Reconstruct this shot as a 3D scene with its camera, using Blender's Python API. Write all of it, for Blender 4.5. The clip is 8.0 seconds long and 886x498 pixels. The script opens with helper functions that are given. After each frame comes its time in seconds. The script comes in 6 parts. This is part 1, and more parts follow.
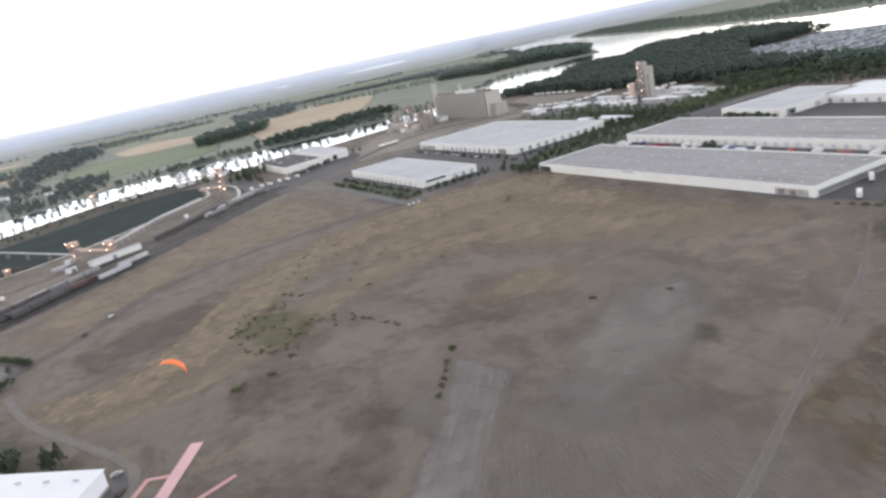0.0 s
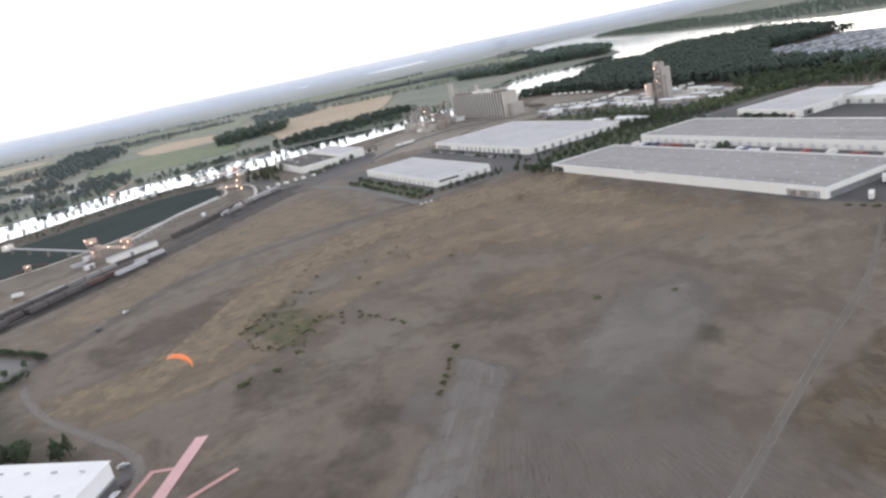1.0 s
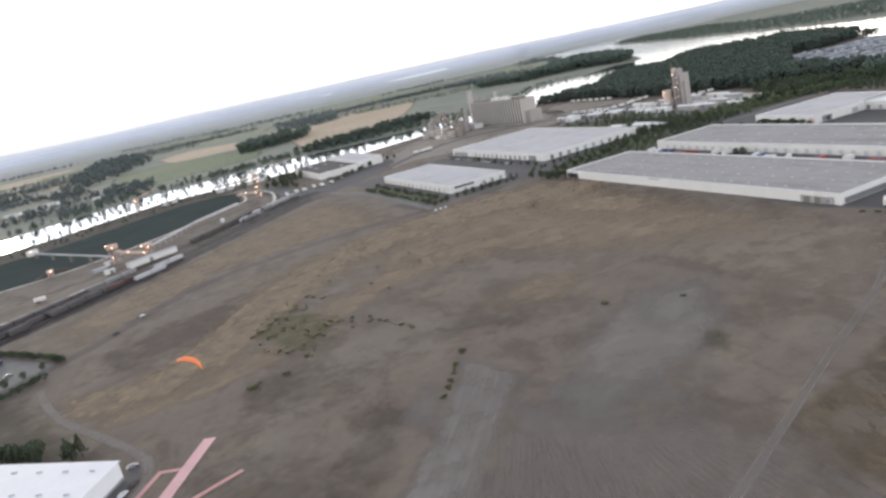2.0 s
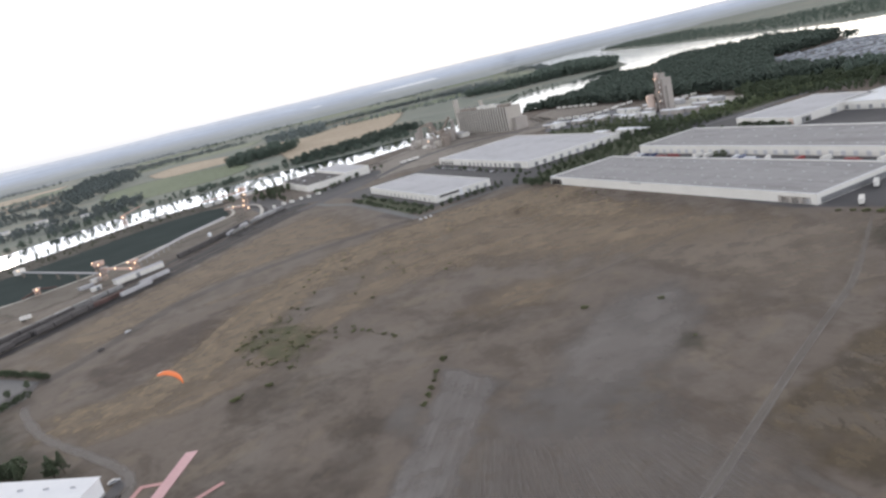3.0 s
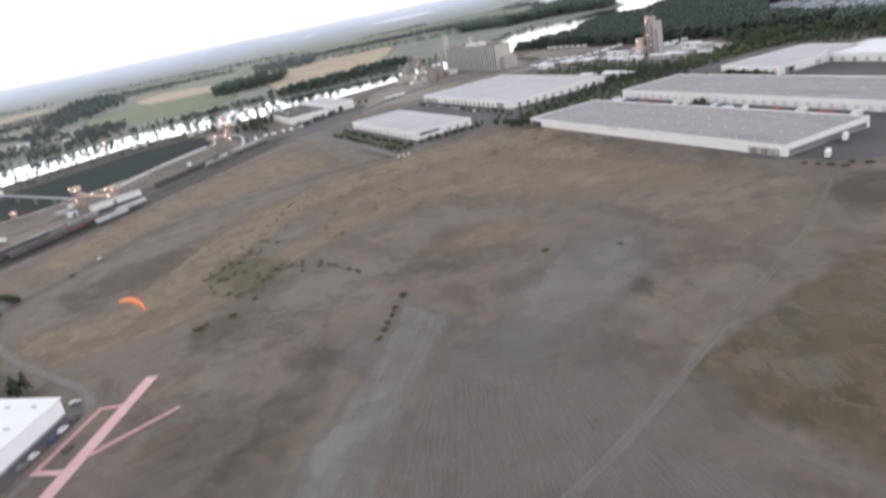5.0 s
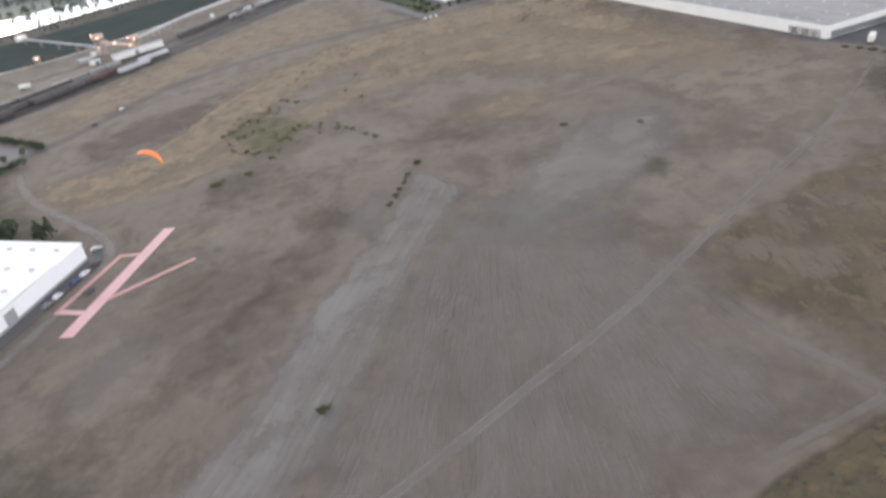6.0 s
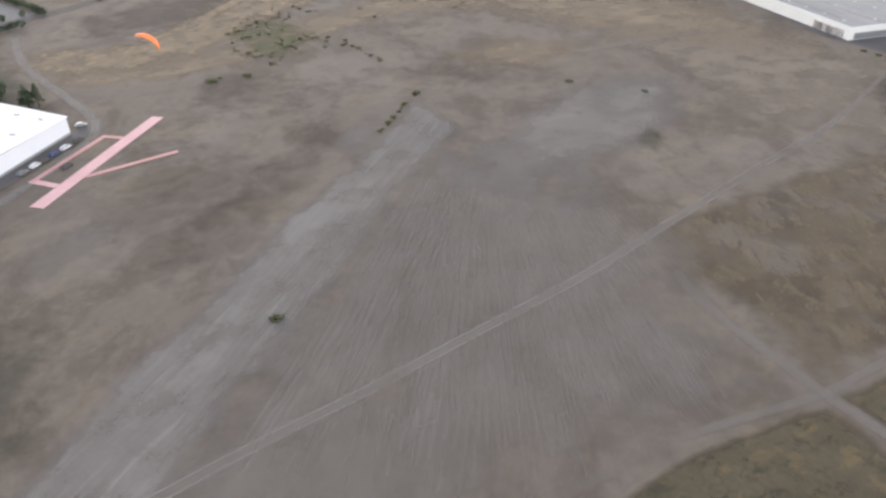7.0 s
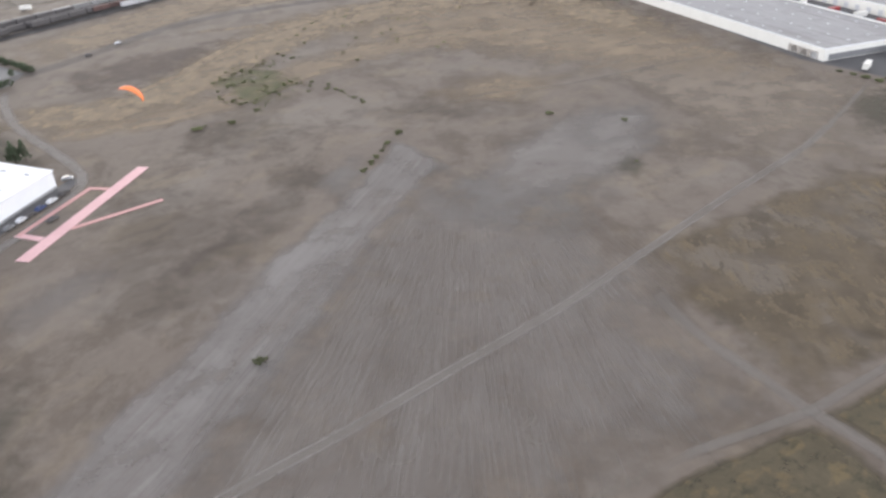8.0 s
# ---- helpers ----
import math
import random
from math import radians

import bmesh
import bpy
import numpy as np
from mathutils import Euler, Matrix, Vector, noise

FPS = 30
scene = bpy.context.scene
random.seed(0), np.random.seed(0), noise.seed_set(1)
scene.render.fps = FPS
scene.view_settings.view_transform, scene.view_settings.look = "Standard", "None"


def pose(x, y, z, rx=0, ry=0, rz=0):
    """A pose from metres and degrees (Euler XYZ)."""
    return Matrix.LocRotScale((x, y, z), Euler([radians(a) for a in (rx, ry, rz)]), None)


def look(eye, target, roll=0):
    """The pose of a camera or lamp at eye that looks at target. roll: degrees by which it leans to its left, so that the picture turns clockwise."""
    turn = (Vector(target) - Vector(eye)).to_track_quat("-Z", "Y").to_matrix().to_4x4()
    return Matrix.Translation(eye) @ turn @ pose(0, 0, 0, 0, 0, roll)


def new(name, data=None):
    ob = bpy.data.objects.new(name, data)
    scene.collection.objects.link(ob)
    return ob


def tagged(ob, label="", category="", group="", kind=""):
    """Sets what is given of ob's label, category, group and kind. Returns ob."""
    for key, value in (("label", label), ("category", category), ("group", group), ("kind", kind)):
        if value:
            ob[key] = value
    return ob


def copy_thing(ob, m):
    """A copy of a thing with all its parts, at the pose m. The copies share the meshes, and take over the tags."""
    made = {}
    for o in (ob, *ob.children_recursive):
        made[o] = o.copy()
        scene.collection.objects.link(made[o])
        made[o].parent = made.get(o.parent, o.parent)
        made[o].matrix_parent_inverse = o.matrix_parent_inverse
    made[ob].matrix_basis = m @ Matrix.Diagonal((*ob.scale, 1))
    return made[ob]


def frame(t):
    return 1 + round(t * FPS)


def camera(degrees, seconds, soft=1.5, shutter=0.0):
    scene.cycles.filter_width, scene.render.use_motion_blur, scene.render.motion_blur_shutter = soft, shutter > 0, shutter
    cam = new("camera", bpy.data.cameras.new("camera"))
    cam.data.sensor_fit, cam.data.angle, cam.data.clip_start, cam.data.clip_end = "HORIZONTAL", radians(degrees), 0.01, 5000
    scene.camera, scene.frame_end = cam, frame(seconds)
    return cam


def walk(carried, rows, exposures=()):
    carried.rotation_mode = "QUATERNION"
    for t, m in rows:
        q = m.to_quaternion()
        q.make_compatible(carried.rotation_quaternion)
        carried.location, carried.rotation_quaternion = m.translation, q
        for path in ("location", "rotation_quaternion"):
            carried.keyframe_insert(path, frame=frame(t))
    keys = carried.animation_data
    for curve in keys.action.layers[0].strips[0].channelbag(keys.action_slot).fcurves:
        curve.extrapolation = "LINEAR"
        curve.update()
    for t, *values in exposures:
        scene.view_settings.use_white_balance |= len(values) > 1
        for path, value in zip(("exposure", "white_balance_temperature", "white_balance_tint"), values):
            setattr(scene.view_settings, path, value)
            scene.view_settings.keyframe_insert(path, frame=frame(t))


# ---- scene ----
import collections

cam = camera(61.81, 8.0, soft=2.6, shutter=0.5)
PATH = [
    (0, (-11.92, 15.22, 120.92), (-32.99, 303.52, 40.69), -12.35),
    (0.5, (-8.75, 14.34, 120.17), (-37.93, 303.75, 46.73), -12.15),
    (1, (-5.59, 13.47, 119.40), (-34.55, 301.58, 40.96), -12.34),
    (1.5, (-2.44, 12.60, 118.62), (-38.98, 299.76, 39.86), -12.46),
    (2, (0.70, 11.76, 117.84), (-36.51, 300.13, 43.98), -12.58),
    (2.2, (1.95, 11.43, 117.56), (-33.77, 300.85, 47.10), -13.14),
    (3.3, (8.79, 9.73, 116.13), (-25.72, 299.03, 44.61), -13.91),
    (3.5, (10.02, 9.44, 115.91), (-28.60, 297.47, 41.43), -13.86),
    (4, (13.05, 8.77, 115.50), (-31.32, 297.15, 45.71), -15.14),
    (4.2, (14.24, 8.53, 115.38), (-27.00, 297.73, 47.12), -14.43),
    (5.3, (20.58, 7.28, 114.94), (-19.26, 282.17, 1.59), -11.02),
    (5.5, (21.69, 7.09, 114.87), (-26.11, 275.57, -10.16), -10.57),
    (6, (24.37, 6.73, 114.72), (-27.08, 266.49, -26.28), -10.28),
    (6.5, (27.01, 6.46, 114.56), (-21.94, 251.94, -50.80), -5.84),
    (7, (29.61, 6.23, 114.33), (-18.04, 253.79, -48.28), -0.41),
    (7.5, (32.21, 6.07, 114.06), (-17.31, 257.19, -42.42), -0.86),
    (8, (34.80, 5.93, 113.77), (-14.03, 261.41, -35.72), -3.00),
]
walk(cam, [(t, look(eye, target, roll)) for t, eye, target, roll in PATH], exposures=[(0, 0.22), (1.5, 0.11), (3.5, -0.06), (4.2, 0.03), (5.5, 0.33), (7, 0.55), (8, 0.62)])

# ---------------------------------------------------------------- sky and sun
SUN_AZ, SUN_EL = radians(42), radians(11)
world = bpy.data.worlds.new("evening_sky")
scene.world = world
world.use_nodes = True
wn, wl = world.node_tree.nodes, world.node_tree.links
sky = wn.new("ShaderNodeTexSky")
sky.sky_type, sky.sun_disc = "NISHITA", False
sky.sun_elevation, sky.sun_rotation = SUN_EL, SUN_AZ
sky.air_density, sky.dust_density, sky.ozone_density = 1.0, 1.0, 1.0
veil = wn.new("ShaderNodeHueSaturation")
veil.inputs["Saturation"].default_value = 0.35
wl.new(sky.outputs[0], veil.inputs["Color"])
wl.new(veil.outputs[0], wn["Background"].inputs["Color"])
wn["Background"].inputs["Strength"].default_value = 0.12
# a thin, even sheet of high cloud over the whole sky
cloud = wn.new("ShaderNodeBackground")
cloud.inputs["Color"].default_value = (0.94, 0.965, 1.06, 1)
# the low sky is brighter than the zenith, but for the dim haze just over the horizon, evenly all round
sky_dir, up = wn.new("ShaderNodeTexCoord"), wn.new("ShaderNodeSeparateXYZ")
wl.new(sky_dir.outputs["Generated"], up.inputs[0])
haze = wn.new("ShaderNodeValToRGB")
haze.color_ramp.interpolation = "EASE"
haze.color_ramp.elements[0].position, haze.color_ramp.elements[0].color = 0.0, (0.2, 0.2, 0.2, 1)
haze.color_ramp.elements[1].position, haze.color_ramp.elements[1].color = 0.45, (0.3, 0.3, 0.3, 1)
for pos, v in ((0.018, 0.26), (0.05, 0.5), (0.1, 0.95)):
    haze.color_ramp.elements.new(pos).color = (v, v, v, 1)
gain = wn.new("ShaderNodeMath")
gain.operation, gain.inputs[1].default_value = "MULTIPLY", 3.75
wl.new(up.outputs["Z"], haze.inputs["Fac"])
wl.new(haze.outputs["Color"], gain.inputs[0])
# and the veil of cloud glows towards the sun
aim = wn.new("ShaderNodeVectorMath")
aim.operation = "DOT_PRODUCT"
aim.inputs[1].default_value = (-math.sin(SUN_AZ), math.cos(SUN_AZ), 0)
wl.new(sky_dir.outputs["Generated"], aim.inputs[0])
spread_out = wn.new("ShaderNodeMapRange")
spread_out.inputs["From Min"].default_value, spread_out.inputs["From Max"].default_value = -1, 1
wl.new(aim.outputs["Value"], spread_out.inputs["Value"])
halo = wn.new("ShaderNodeValToRGB")
halo.color_ramp.interpolation = "EASE"
for pos, v in ((0.0, 0.88), (0.56, 0.4), (0.78, 0.38), (1.0, 1.25)):
    e = halo.color_ramp.elements[0] if pos == 0 else halo.color_ramp.elements[-1] if pos == 1 else halo.color_ramp.elements.new(pos)
    e.position, e.color = pos, (v / 1.25, v / 1.25, v / 1.25, 1)
wl.new(spread_out.outputs[0], halo.inputs["Fac"])
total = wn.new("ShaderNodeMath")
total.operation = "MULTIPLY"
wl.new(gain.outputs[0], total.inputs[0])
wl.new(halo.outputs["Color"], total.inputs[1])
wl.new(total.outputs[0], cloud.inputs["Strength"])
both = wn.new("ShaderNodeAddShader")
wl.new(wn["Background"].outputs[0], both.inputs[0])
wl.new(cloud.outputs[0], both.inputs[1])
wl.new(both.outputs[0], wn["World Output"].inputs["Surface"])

sun_data = bpy.data.lights.new("sun", "SUN")
sun_data.energy, sun_data.angle, sun_data.color = 1.2, radians(14), (1.0, 0.9, 0.78)
sun = new("sun", sun_data)
sun.matrix_world = look((-math.sin(SUN_AZ) * 900, math.cos(SUN_AZ) * 900, 900 * math.tan(SUN_EL)), (0, 0, 0))


# ---------------------------------------------------------------- materials
def node(tree, kind, **values):
    n = tree.nodes.new(kind)
    for key, value in values.items():
        n.inputs[key.replace("_", " ")].default_value = value
    return n


def surface(name, low, high, rough=0.85, broad=0.02, fine=1.0, bump=0.0, metal=0.0, each=0.0, spread=0.5, stain=None, soft_edge=False, fray_by=1.5):
    """Two colours mixed by broad and fine grain; each: how much single objects differ; soft_edge: fades out at the sheet's border."""
    m = bpy.data.materials.new(name)
    m.use_nodes = True
    t = m.node_tree
    bsdf = t.nodes["Principled BSDF"]
    bsdf.inputs["Roughness"].default_value, bsdf.inputs["Metallic"].default_value = rough, metal
    bsdf.inputs["Specular IOR Level"].default_value = 0.25
    place = node(t, "ShaderNodeNewGeometry")
    big = node(t, "ShaderNodeTexNoise", Scale=broad, Detail=5.0, Roughness=0.6)
    small = node(t, "ShaderNodeTexNoise", Scale=fine, Detail=4.0, Roughness=0.65)
    for n in (big, small):
        t.links.new(place.outputs["Position"], n.inputs["Vector"])
    add = node(t, "ShaderNodeMix")
    add.inputs[0].default_value = 0.45
    t.links.new(big.outputs["Fac"], add.inputs[2])
    t.links.new(small.outputs["Fac"], add.inputs[3])
    ramp = node(t, "ShaderNodeMapRange")
    ramp.inputs["From Min"].default_value, ramp.inputs["From Max"].default_value = 0.5 - spread * 0.36, 0.5 + spread * 0.36
    t.links.new(add.outputs[0], ramp.inputs["Value"])
    mix = node(t, "ShaderNodeMix")
    mix.data_type = "RGBA"
    mix.inputs[6].default_value, mix.inputs[7].default_value = (*low, 1), (*high, 1)
    t.links.new(ramp.outputs[0], mix.inputs[0])
    colour = mix.outputs[2]
    if stain:
        spot = node(t, "ShaderNodeTexNoise", Scale=broad * 3.3, Detail=6.0, Roughness=0.7)
        t.links.new(place.outputs["Position"], spot.inputs["Vector"])
        cut = node(t, "ShaderNodeMapRange")
        cut.inputs["From Min"].default_value, cut.inputs["From Max"].default_value = 0.52, 0.7
        t.links.new(spot.outputs["Fac"], cut.inputs["Value"])
        over = node(t, "ShaderNodeMix")
        over.data_type = "RGBA"
        over.inputs[7].default_value = (*stain, 1)
        t.links.new(cut.outputs[0], over.inputs[0])
        t.links.new(colour, over.inputs[6])
        colour = over.outputs[2]
    if each:
        info = node(t, "ShaderNodeObjectInfo")
        hue = node(t, "ShaderNodeHueSaturation")
        vary = node(t, "ShaderNodeMapRange")
        vary.inputs["To Min"].default_value, vary.inputs["To Max"].default_value = 1 - each, 1 + each
        t.links.new(info.outputs["Random"], vary.inputs["Value"])
        t.links.new(vary.outputs[0], hue.inputs["Value"])
        t.links.new(colour, hue.inputs["Color"])
        colour = hue.outputs[0]
    t.links.new(colour, bsdf.inputs["Base Color"])
    if bump:
        b = node(t, "ShaderNodeBump", Strength=0.6, Distance=bump)
        t.links.new(small.outputs["Fac"], b.inputs["Height"])
        t.links.new(b.outputs[0], bsdf.inputs["Normal"])
    if soft_edge:
        uv = node(t, "ShaderNodeUVMap")
        sep = node(t, "ShaderNodeSeparateXYZ")
        t.links.new(uv.outputs[0], sep.inputs[0])
        fray = node(t, "ShaderNodeTexNoise", Scale=0.07, Detail=5.0, Roughness=0.62)
        t.links.new(place.outputs["Position"], fray.inputs["Vector"])
        lift = node(t, "ShaderNodeMath")
        lift.operation = "MULTIPLY_ADD"
        lift.inputs[1].default_value, lift.inputs[2].default_value = fray_by, -0.5 * fray_by
        t.links.new(fray.outputs["Fac"], lift.inputs[0])
        total = node(t, "ShaderNodeMath")
        t.links.new(sep.outputs["X"], total.inputs[0])
        t.links.new(lift.outputs[0], total.inputs[1])
        fade = node(t, "ShaderNodeMapRange")
        fade.interpolation_type = "SMOOTHSTEP"
        fade.inputs["From Min"].default_value, fade.inputs["From Max"].default_value = 0.0, 1.15
        fade.inputs["To Max"].default_value = soft_edge
        t.links.new(total.outputs[0], fade.inputs["Value"])
        t.links.new(fade.outputs[0], bsdf.inputs["Alpha"])
    return m


def leaves(name, low, high):
    m = surface(name, low, high, rough=0.8, broad=0.05, fine=0.6, each=0.25, spread=0.9)
    t = m.node_tree
    geo, hue = node(t, "ShaderNodeNewGeometry"), node(t, "ShaderNodeHueSaturation")
    vary = node(t, "ShaderNodeMapRange")
    vary.inputs["To Min"].default_value, vary.inputs["To Max"].default_value = 0.86, 1.16
    t.links.new(geo.outputs["Random Per Island"], vary.inputs["Value"])
    t.links.new(vary.outputs[0], hue.inputs["Value"])
    bsdf = t.nodes["Principled BSDF"]
    t.links.new(bsdf.inputs["Base Color"].links[0].from_socket, hue.inputs["Color"])
    t.links.new(hue.outputs[0], bsdf.inputs["Base Color"])
    # light shines through thin leaves
    thin, blend = node(t, "ShaderNodeBsdfTranslucent"), node(t, "ShaderNodeMixShader")
    blend.inputs[0].default_value = 0.4
    t.links.new(hue.outputs[0], thin.inputs["Color"])
    t.links.new(bsdf.outputs[0], blend.inputs[1])
    t.links.new(thin.outputs[0], blend.inputs[2])
    t.links.new(blend.outputs[0], t.nodes["Material Output"].inputs["Surface"])
    return m


def glow(name, colour, power):
    m = bpy.data.materials.new(name)
    m.use_nodes = True
    b = m.node_tree.nodes["Principled BSDF"]
    b.inputs["Base Color"].default_value = (*colour, 1)
    b.inputs["Emission Color"].default_value, b.inputs["Emission Strength"].default_value = (*colour, 1), power
    return m


def water(name, rough, ripple, colour=(0.02, 0.03, 0.03)):
    m = bpy.data.materials.new(name)
    m.use_nodes = True
    t = m.node_tree
    b = t.nodes["Principled BSDF"]
    b.inputs["Base Color"].default_value, b.inputs["Roughness"].default_value, b.inputs["IOR"].default_value = (*colour, 1), rough, 1.33
    geo = node(t, "ShaderNodeNewGeometry")
    waves = node(t, "ShaderNodeTexNoise", Scale=0.12, Detail=3.0)
    t.links.new(geo.outputs["Position"], waves.inputs["Vector"])
    bump = node(t, "ShaderNodeBump", Strength=0.4, Distance=ripple)
    t.links.new(waves.outputs["Fac"], bump.inputs["Height"])
    t.links.new(bump.outputs[0], b.inputs["Normal"])
    # the wide water lies open to the wind and is ruffled there
    place, open_water = node(t, "ShaderNodeSeparateXYZ"), node(t, "ShaderNodeMapRange")
    t.links.new(geo.outputs["Position"], place.inputs[0])
    t.links.new(place.outputs["Y"], open_water.inputs["Value"])
    for socket, value in (("From Min", 1900), ("From Max", 2600), ("To Min", 0.4), ("To Max", 1.0)):
        open_water.inputs[socket].default_value = value
    t.links.new(open_water.outputs[0], bump.inputs["Strength"])
    rise = node(t, "ShaderNodeMapRange")
    t.links.new(place.outputs["Y"], rise.inputs["Value"])
    for socket, value in (("From Min", 1900), ("From Max", 2600), ("To Min", ripple), ("To Max", ripple * 5)):
        rise.inputs[socket].default_value = value
    t.links.new(rise.outputs[0], bump.inputs["Distance"])
    return m


def layered(m, layers):
    """Further soils over a material: (colour, scale, from, to, strength, stretch, turn); below 1 the stretch draws streaks that lean turn degrees to the right of north."""
    t = m.node_tree
    bsdf = t.nodes["Principled BSDF"]
    geo = node(t, "ShaderNodeNewGeometry")
    for colour, scale, lo, hi, strength, stretch, turn in layers:
        spin = node(t, "ShaderNodeMapping", Rotation=(0, 0, radians(turn)))
        t.links.new(geo.outputs["Position"], spin.inputs["Vector"])
        pull = node(t, "ShaderNodeMapping", Scale=(1.0, stretch, 1.0))
        t.links.new(spin.outputs[0], pull.inputs["Vector"])
        tex = node(t, "ShaderNodeTexNoise", Scale=scale, Detail=6.0, Roughness=0.66, Distortion=0.4)
        t.links.new(pull.outputs[0], tex.inputs["Vector"])
        cut = node(t, "ShaderNodeMapRange")
        cut.interpolation_type = "SMOOTHSTEP"
        cut.inputs["From Min"].default_value, cut.inputs["From Max"].default_value, cut.inputs["To Max"].default_value = lo, hi, strength
        t.links.new(tex.outputs["Fac"], cut.inputs["Value"])
        over = node(t, "ShaderNodeMix")
        over.data_type = "RGBA"
        over.inputs[7].default_value = (*colour, 1)
        t.links.new(cut.outputs[0], over.inputs[0])
        t.links.new(bsdf.inputs["Base Color"].links[0].from_socket, over.inputs[6])
        t.links.new(over.outputs[2], bsdf.inputs["Base Color"])
    return m


M_FIELD = layered(surface("dry_grass", (0.126, 0.102, 0.085), (0.18, 0.15, 0.127), 0.95, 0.012, 0.3, 0.1, spread=0.9), [
    ((0.185, 0.16, 0.14), 0.02, 0.46, 0.62, 0.62, 0.7, 28), ((0.09, 0.071, 0.057), 0.03, 0.47, 0.61, 0.7, 0.75, -20), ((0.205, 0.165, 0.122), 0.05, 0.5, 0.66, 0.5, 0.8, 40), ((0.09, 0.072, 0.059), 0.12, 0.49, 0.66, 0.36, 0.7, 0), ((0.2, 0.174, 0.15), 0.25, 0.5, 0.66, 0.2, 0.8, 60)])
M_FARM = layered(surface("farmland", (0.15, 0.168, 0.14), (0.21, 0.225, 0.188), 0.95, 0.0035, 0.05, spread=0.8), [((0.25, 0.22, 0.17), 0.004, 0.54, 0.6, 0.7, 3.0, 20), ((0.115, 0.132, 0.116), 0.007, 0.54, 0.6, 0.85, 4.0, 15)])
M_STRAW = layered(surface("straw_grass", (0.175, 0.135, 0.098), (0.265, 0.207, 0.148), 0.95, 0.06, 0.7, 0.15, soft_edge=0.82, spread=0.9, fray_by=3.0), [((0.44, 0.335, 0.215), 0.3, 0.49, 0.68, 0.8, 0.45, 35), ((0.4, 0.305, 0.195), 0.9, 0.5, 0.7, 0.55, 0.4, 30), ((0.1, 0.08, 0.06), 0.33, 0.5, 0.68, 0.55, 0.5, 25)])
M_THIN_STRAW = layered(surface("thin_straw", (0.192, 0.15, 0.112), (0.285, 0.223, 0.163), 0.95, 0.04, 0.6, 0.1, soft_edge=0.7, spread=0.9, fray_by=2.6), [((0.37, 0.285, 0.195), 0.09, 0.47, 0.66, 0.6, 0.4, 55), ((0.36, 0.28, 0.19), 0.6, 0.5, 0.7, 0.45, 0.4, 55), ((0.115, 0.089, 0.068), 0.16, 0.52, 0.68, 0.45, 0.4, 50)])
M_GRAVEL = layered(surface("gravel", (0.185, 0.167, 0.158), (0.24, 0.22, 0.211), 0.95, 0.03, 0.8, 0.05, soft_edge=0.74, fray_by=2.2), [((0.33, 0.308, 0.297), 0.4, 0.5, 0.7, 0.55, 0.07, 9), ((0.15, 0.126, 0.113), 0.7, 0.48, 0.66, 0.45, 0.04, 9), ((0.31, 0.29, 0.28), 0.06, 0.5, 0.66, 0.5, 0.3, 9), ((0.2, 0.172, 0.155), 0.12, 0.52, 0.66, 0.5, 0.25, 12)])
M_PALE_GRAVEL = layered(surface("pale_gravel", (0.192, 0.171, 0.158), (0.24, 0.218, 0.205), 0.95, 0.03, 0.8, 0.05, soft_edge=0.75, fray_by=1.5), [((0.3, 0.278, 0.263), 0.06, 0.48, 0.68, 0.55, 0.4, 50), ((0.165, 0.141, 0.125), 0.06, 0.5, 0.66, 0.4, 0.5, 50)])
M_WORN = layered(surface("worn_ground", (0.19, 0.172, 0.16), (0.25, 0.232, 0.22), 0.95, 0.03, 0.8, 0.05, soft_edge=0.55, fray_by=2.2), [((0.3, 0.285, 0.27), 0.07, 0.5, 0.7, 0.6, 0.4, -50)])
M_BRIGHT_TRACK = surface("dusty_track", (0.25, 0.226, 0.21), (0.31, 0.285, 0.268), 0.95, 0.05, 0.9, 0.05, soft_edge=0.6, fray_by=1.6)
M_APRON = layered(surface("scraped_ground", (0.175, 0.152, 0.138), (0.222, 0.197, 0.181), 0.95, 0.03, 0.8, 0.05, soft_edge=0.6, fray_by=2.6), [((0.26, 0.236, 0.218), 0.1, 0.5, 0.68, 0.5, 0.3, 10), ((0.13, 0.109, 0.095), 0.09, 0.5, 0.68, 0.4, 0.35, -8), ((0.27, 0.247, 0.23), 0.5, 0.52, 0.7, 0.35, 0.1, -20)])
M_TRACK = surface("dirt_track", (0.195, 0.173, 0.156), (0.252, 0.227, 0.207), 0.95, 0.05, 0.9, 0.05, soft_edge=0.56, fray_by=1.2)
M_OLIVE = layered(surface("coarse_grass", (0.076, 0.063, 0.042), (0.12, 0.099, 0.066), 0.95, 0.08, 0.6, 0.2, soft_edge=0.92, fray_by=1.8), [((0.18, 0.133, 0.07), 0.2, 0.52, 0.66, 0.6, 0.6, 50), ((0.042, 0.04, 0.027), 0.3, 0.5, 0.66, 0.65, 0.7, 30), ((0.15, 0.126, 0.102), 0.07, 0.54, 0.68, 0.55, 0.6, 55)])
M_BROWN_GRASS = layered(surface("coarse_brown_grass", (0.125, 0.096, 0.064), (0.175, 0.137, 0.094), 0.95, 0.08, 0.7, 0.2, soft_edge=0.74, fray_by=2.6), [((0.185, 0.157, 0.132), 0.045, 0.5, 0.62, 0.75, 0.7, -38), ((0.225, 0.168, 0.098), 0.25, 0.54, 0.68, 0.6, 0.3, -16), ((0.06, 0.047, 0.033), 0.11, 0.5, 0.62, 0.55, 0.6, -10), ((0.06, 0.048, 0.035), 0.5, 0.5, 0.66, 0.6, 0.25, -10), ((0.215, 0.175, 0.125), 0.8, 0.54, 0.7, 0.5, 0.25, -10)])
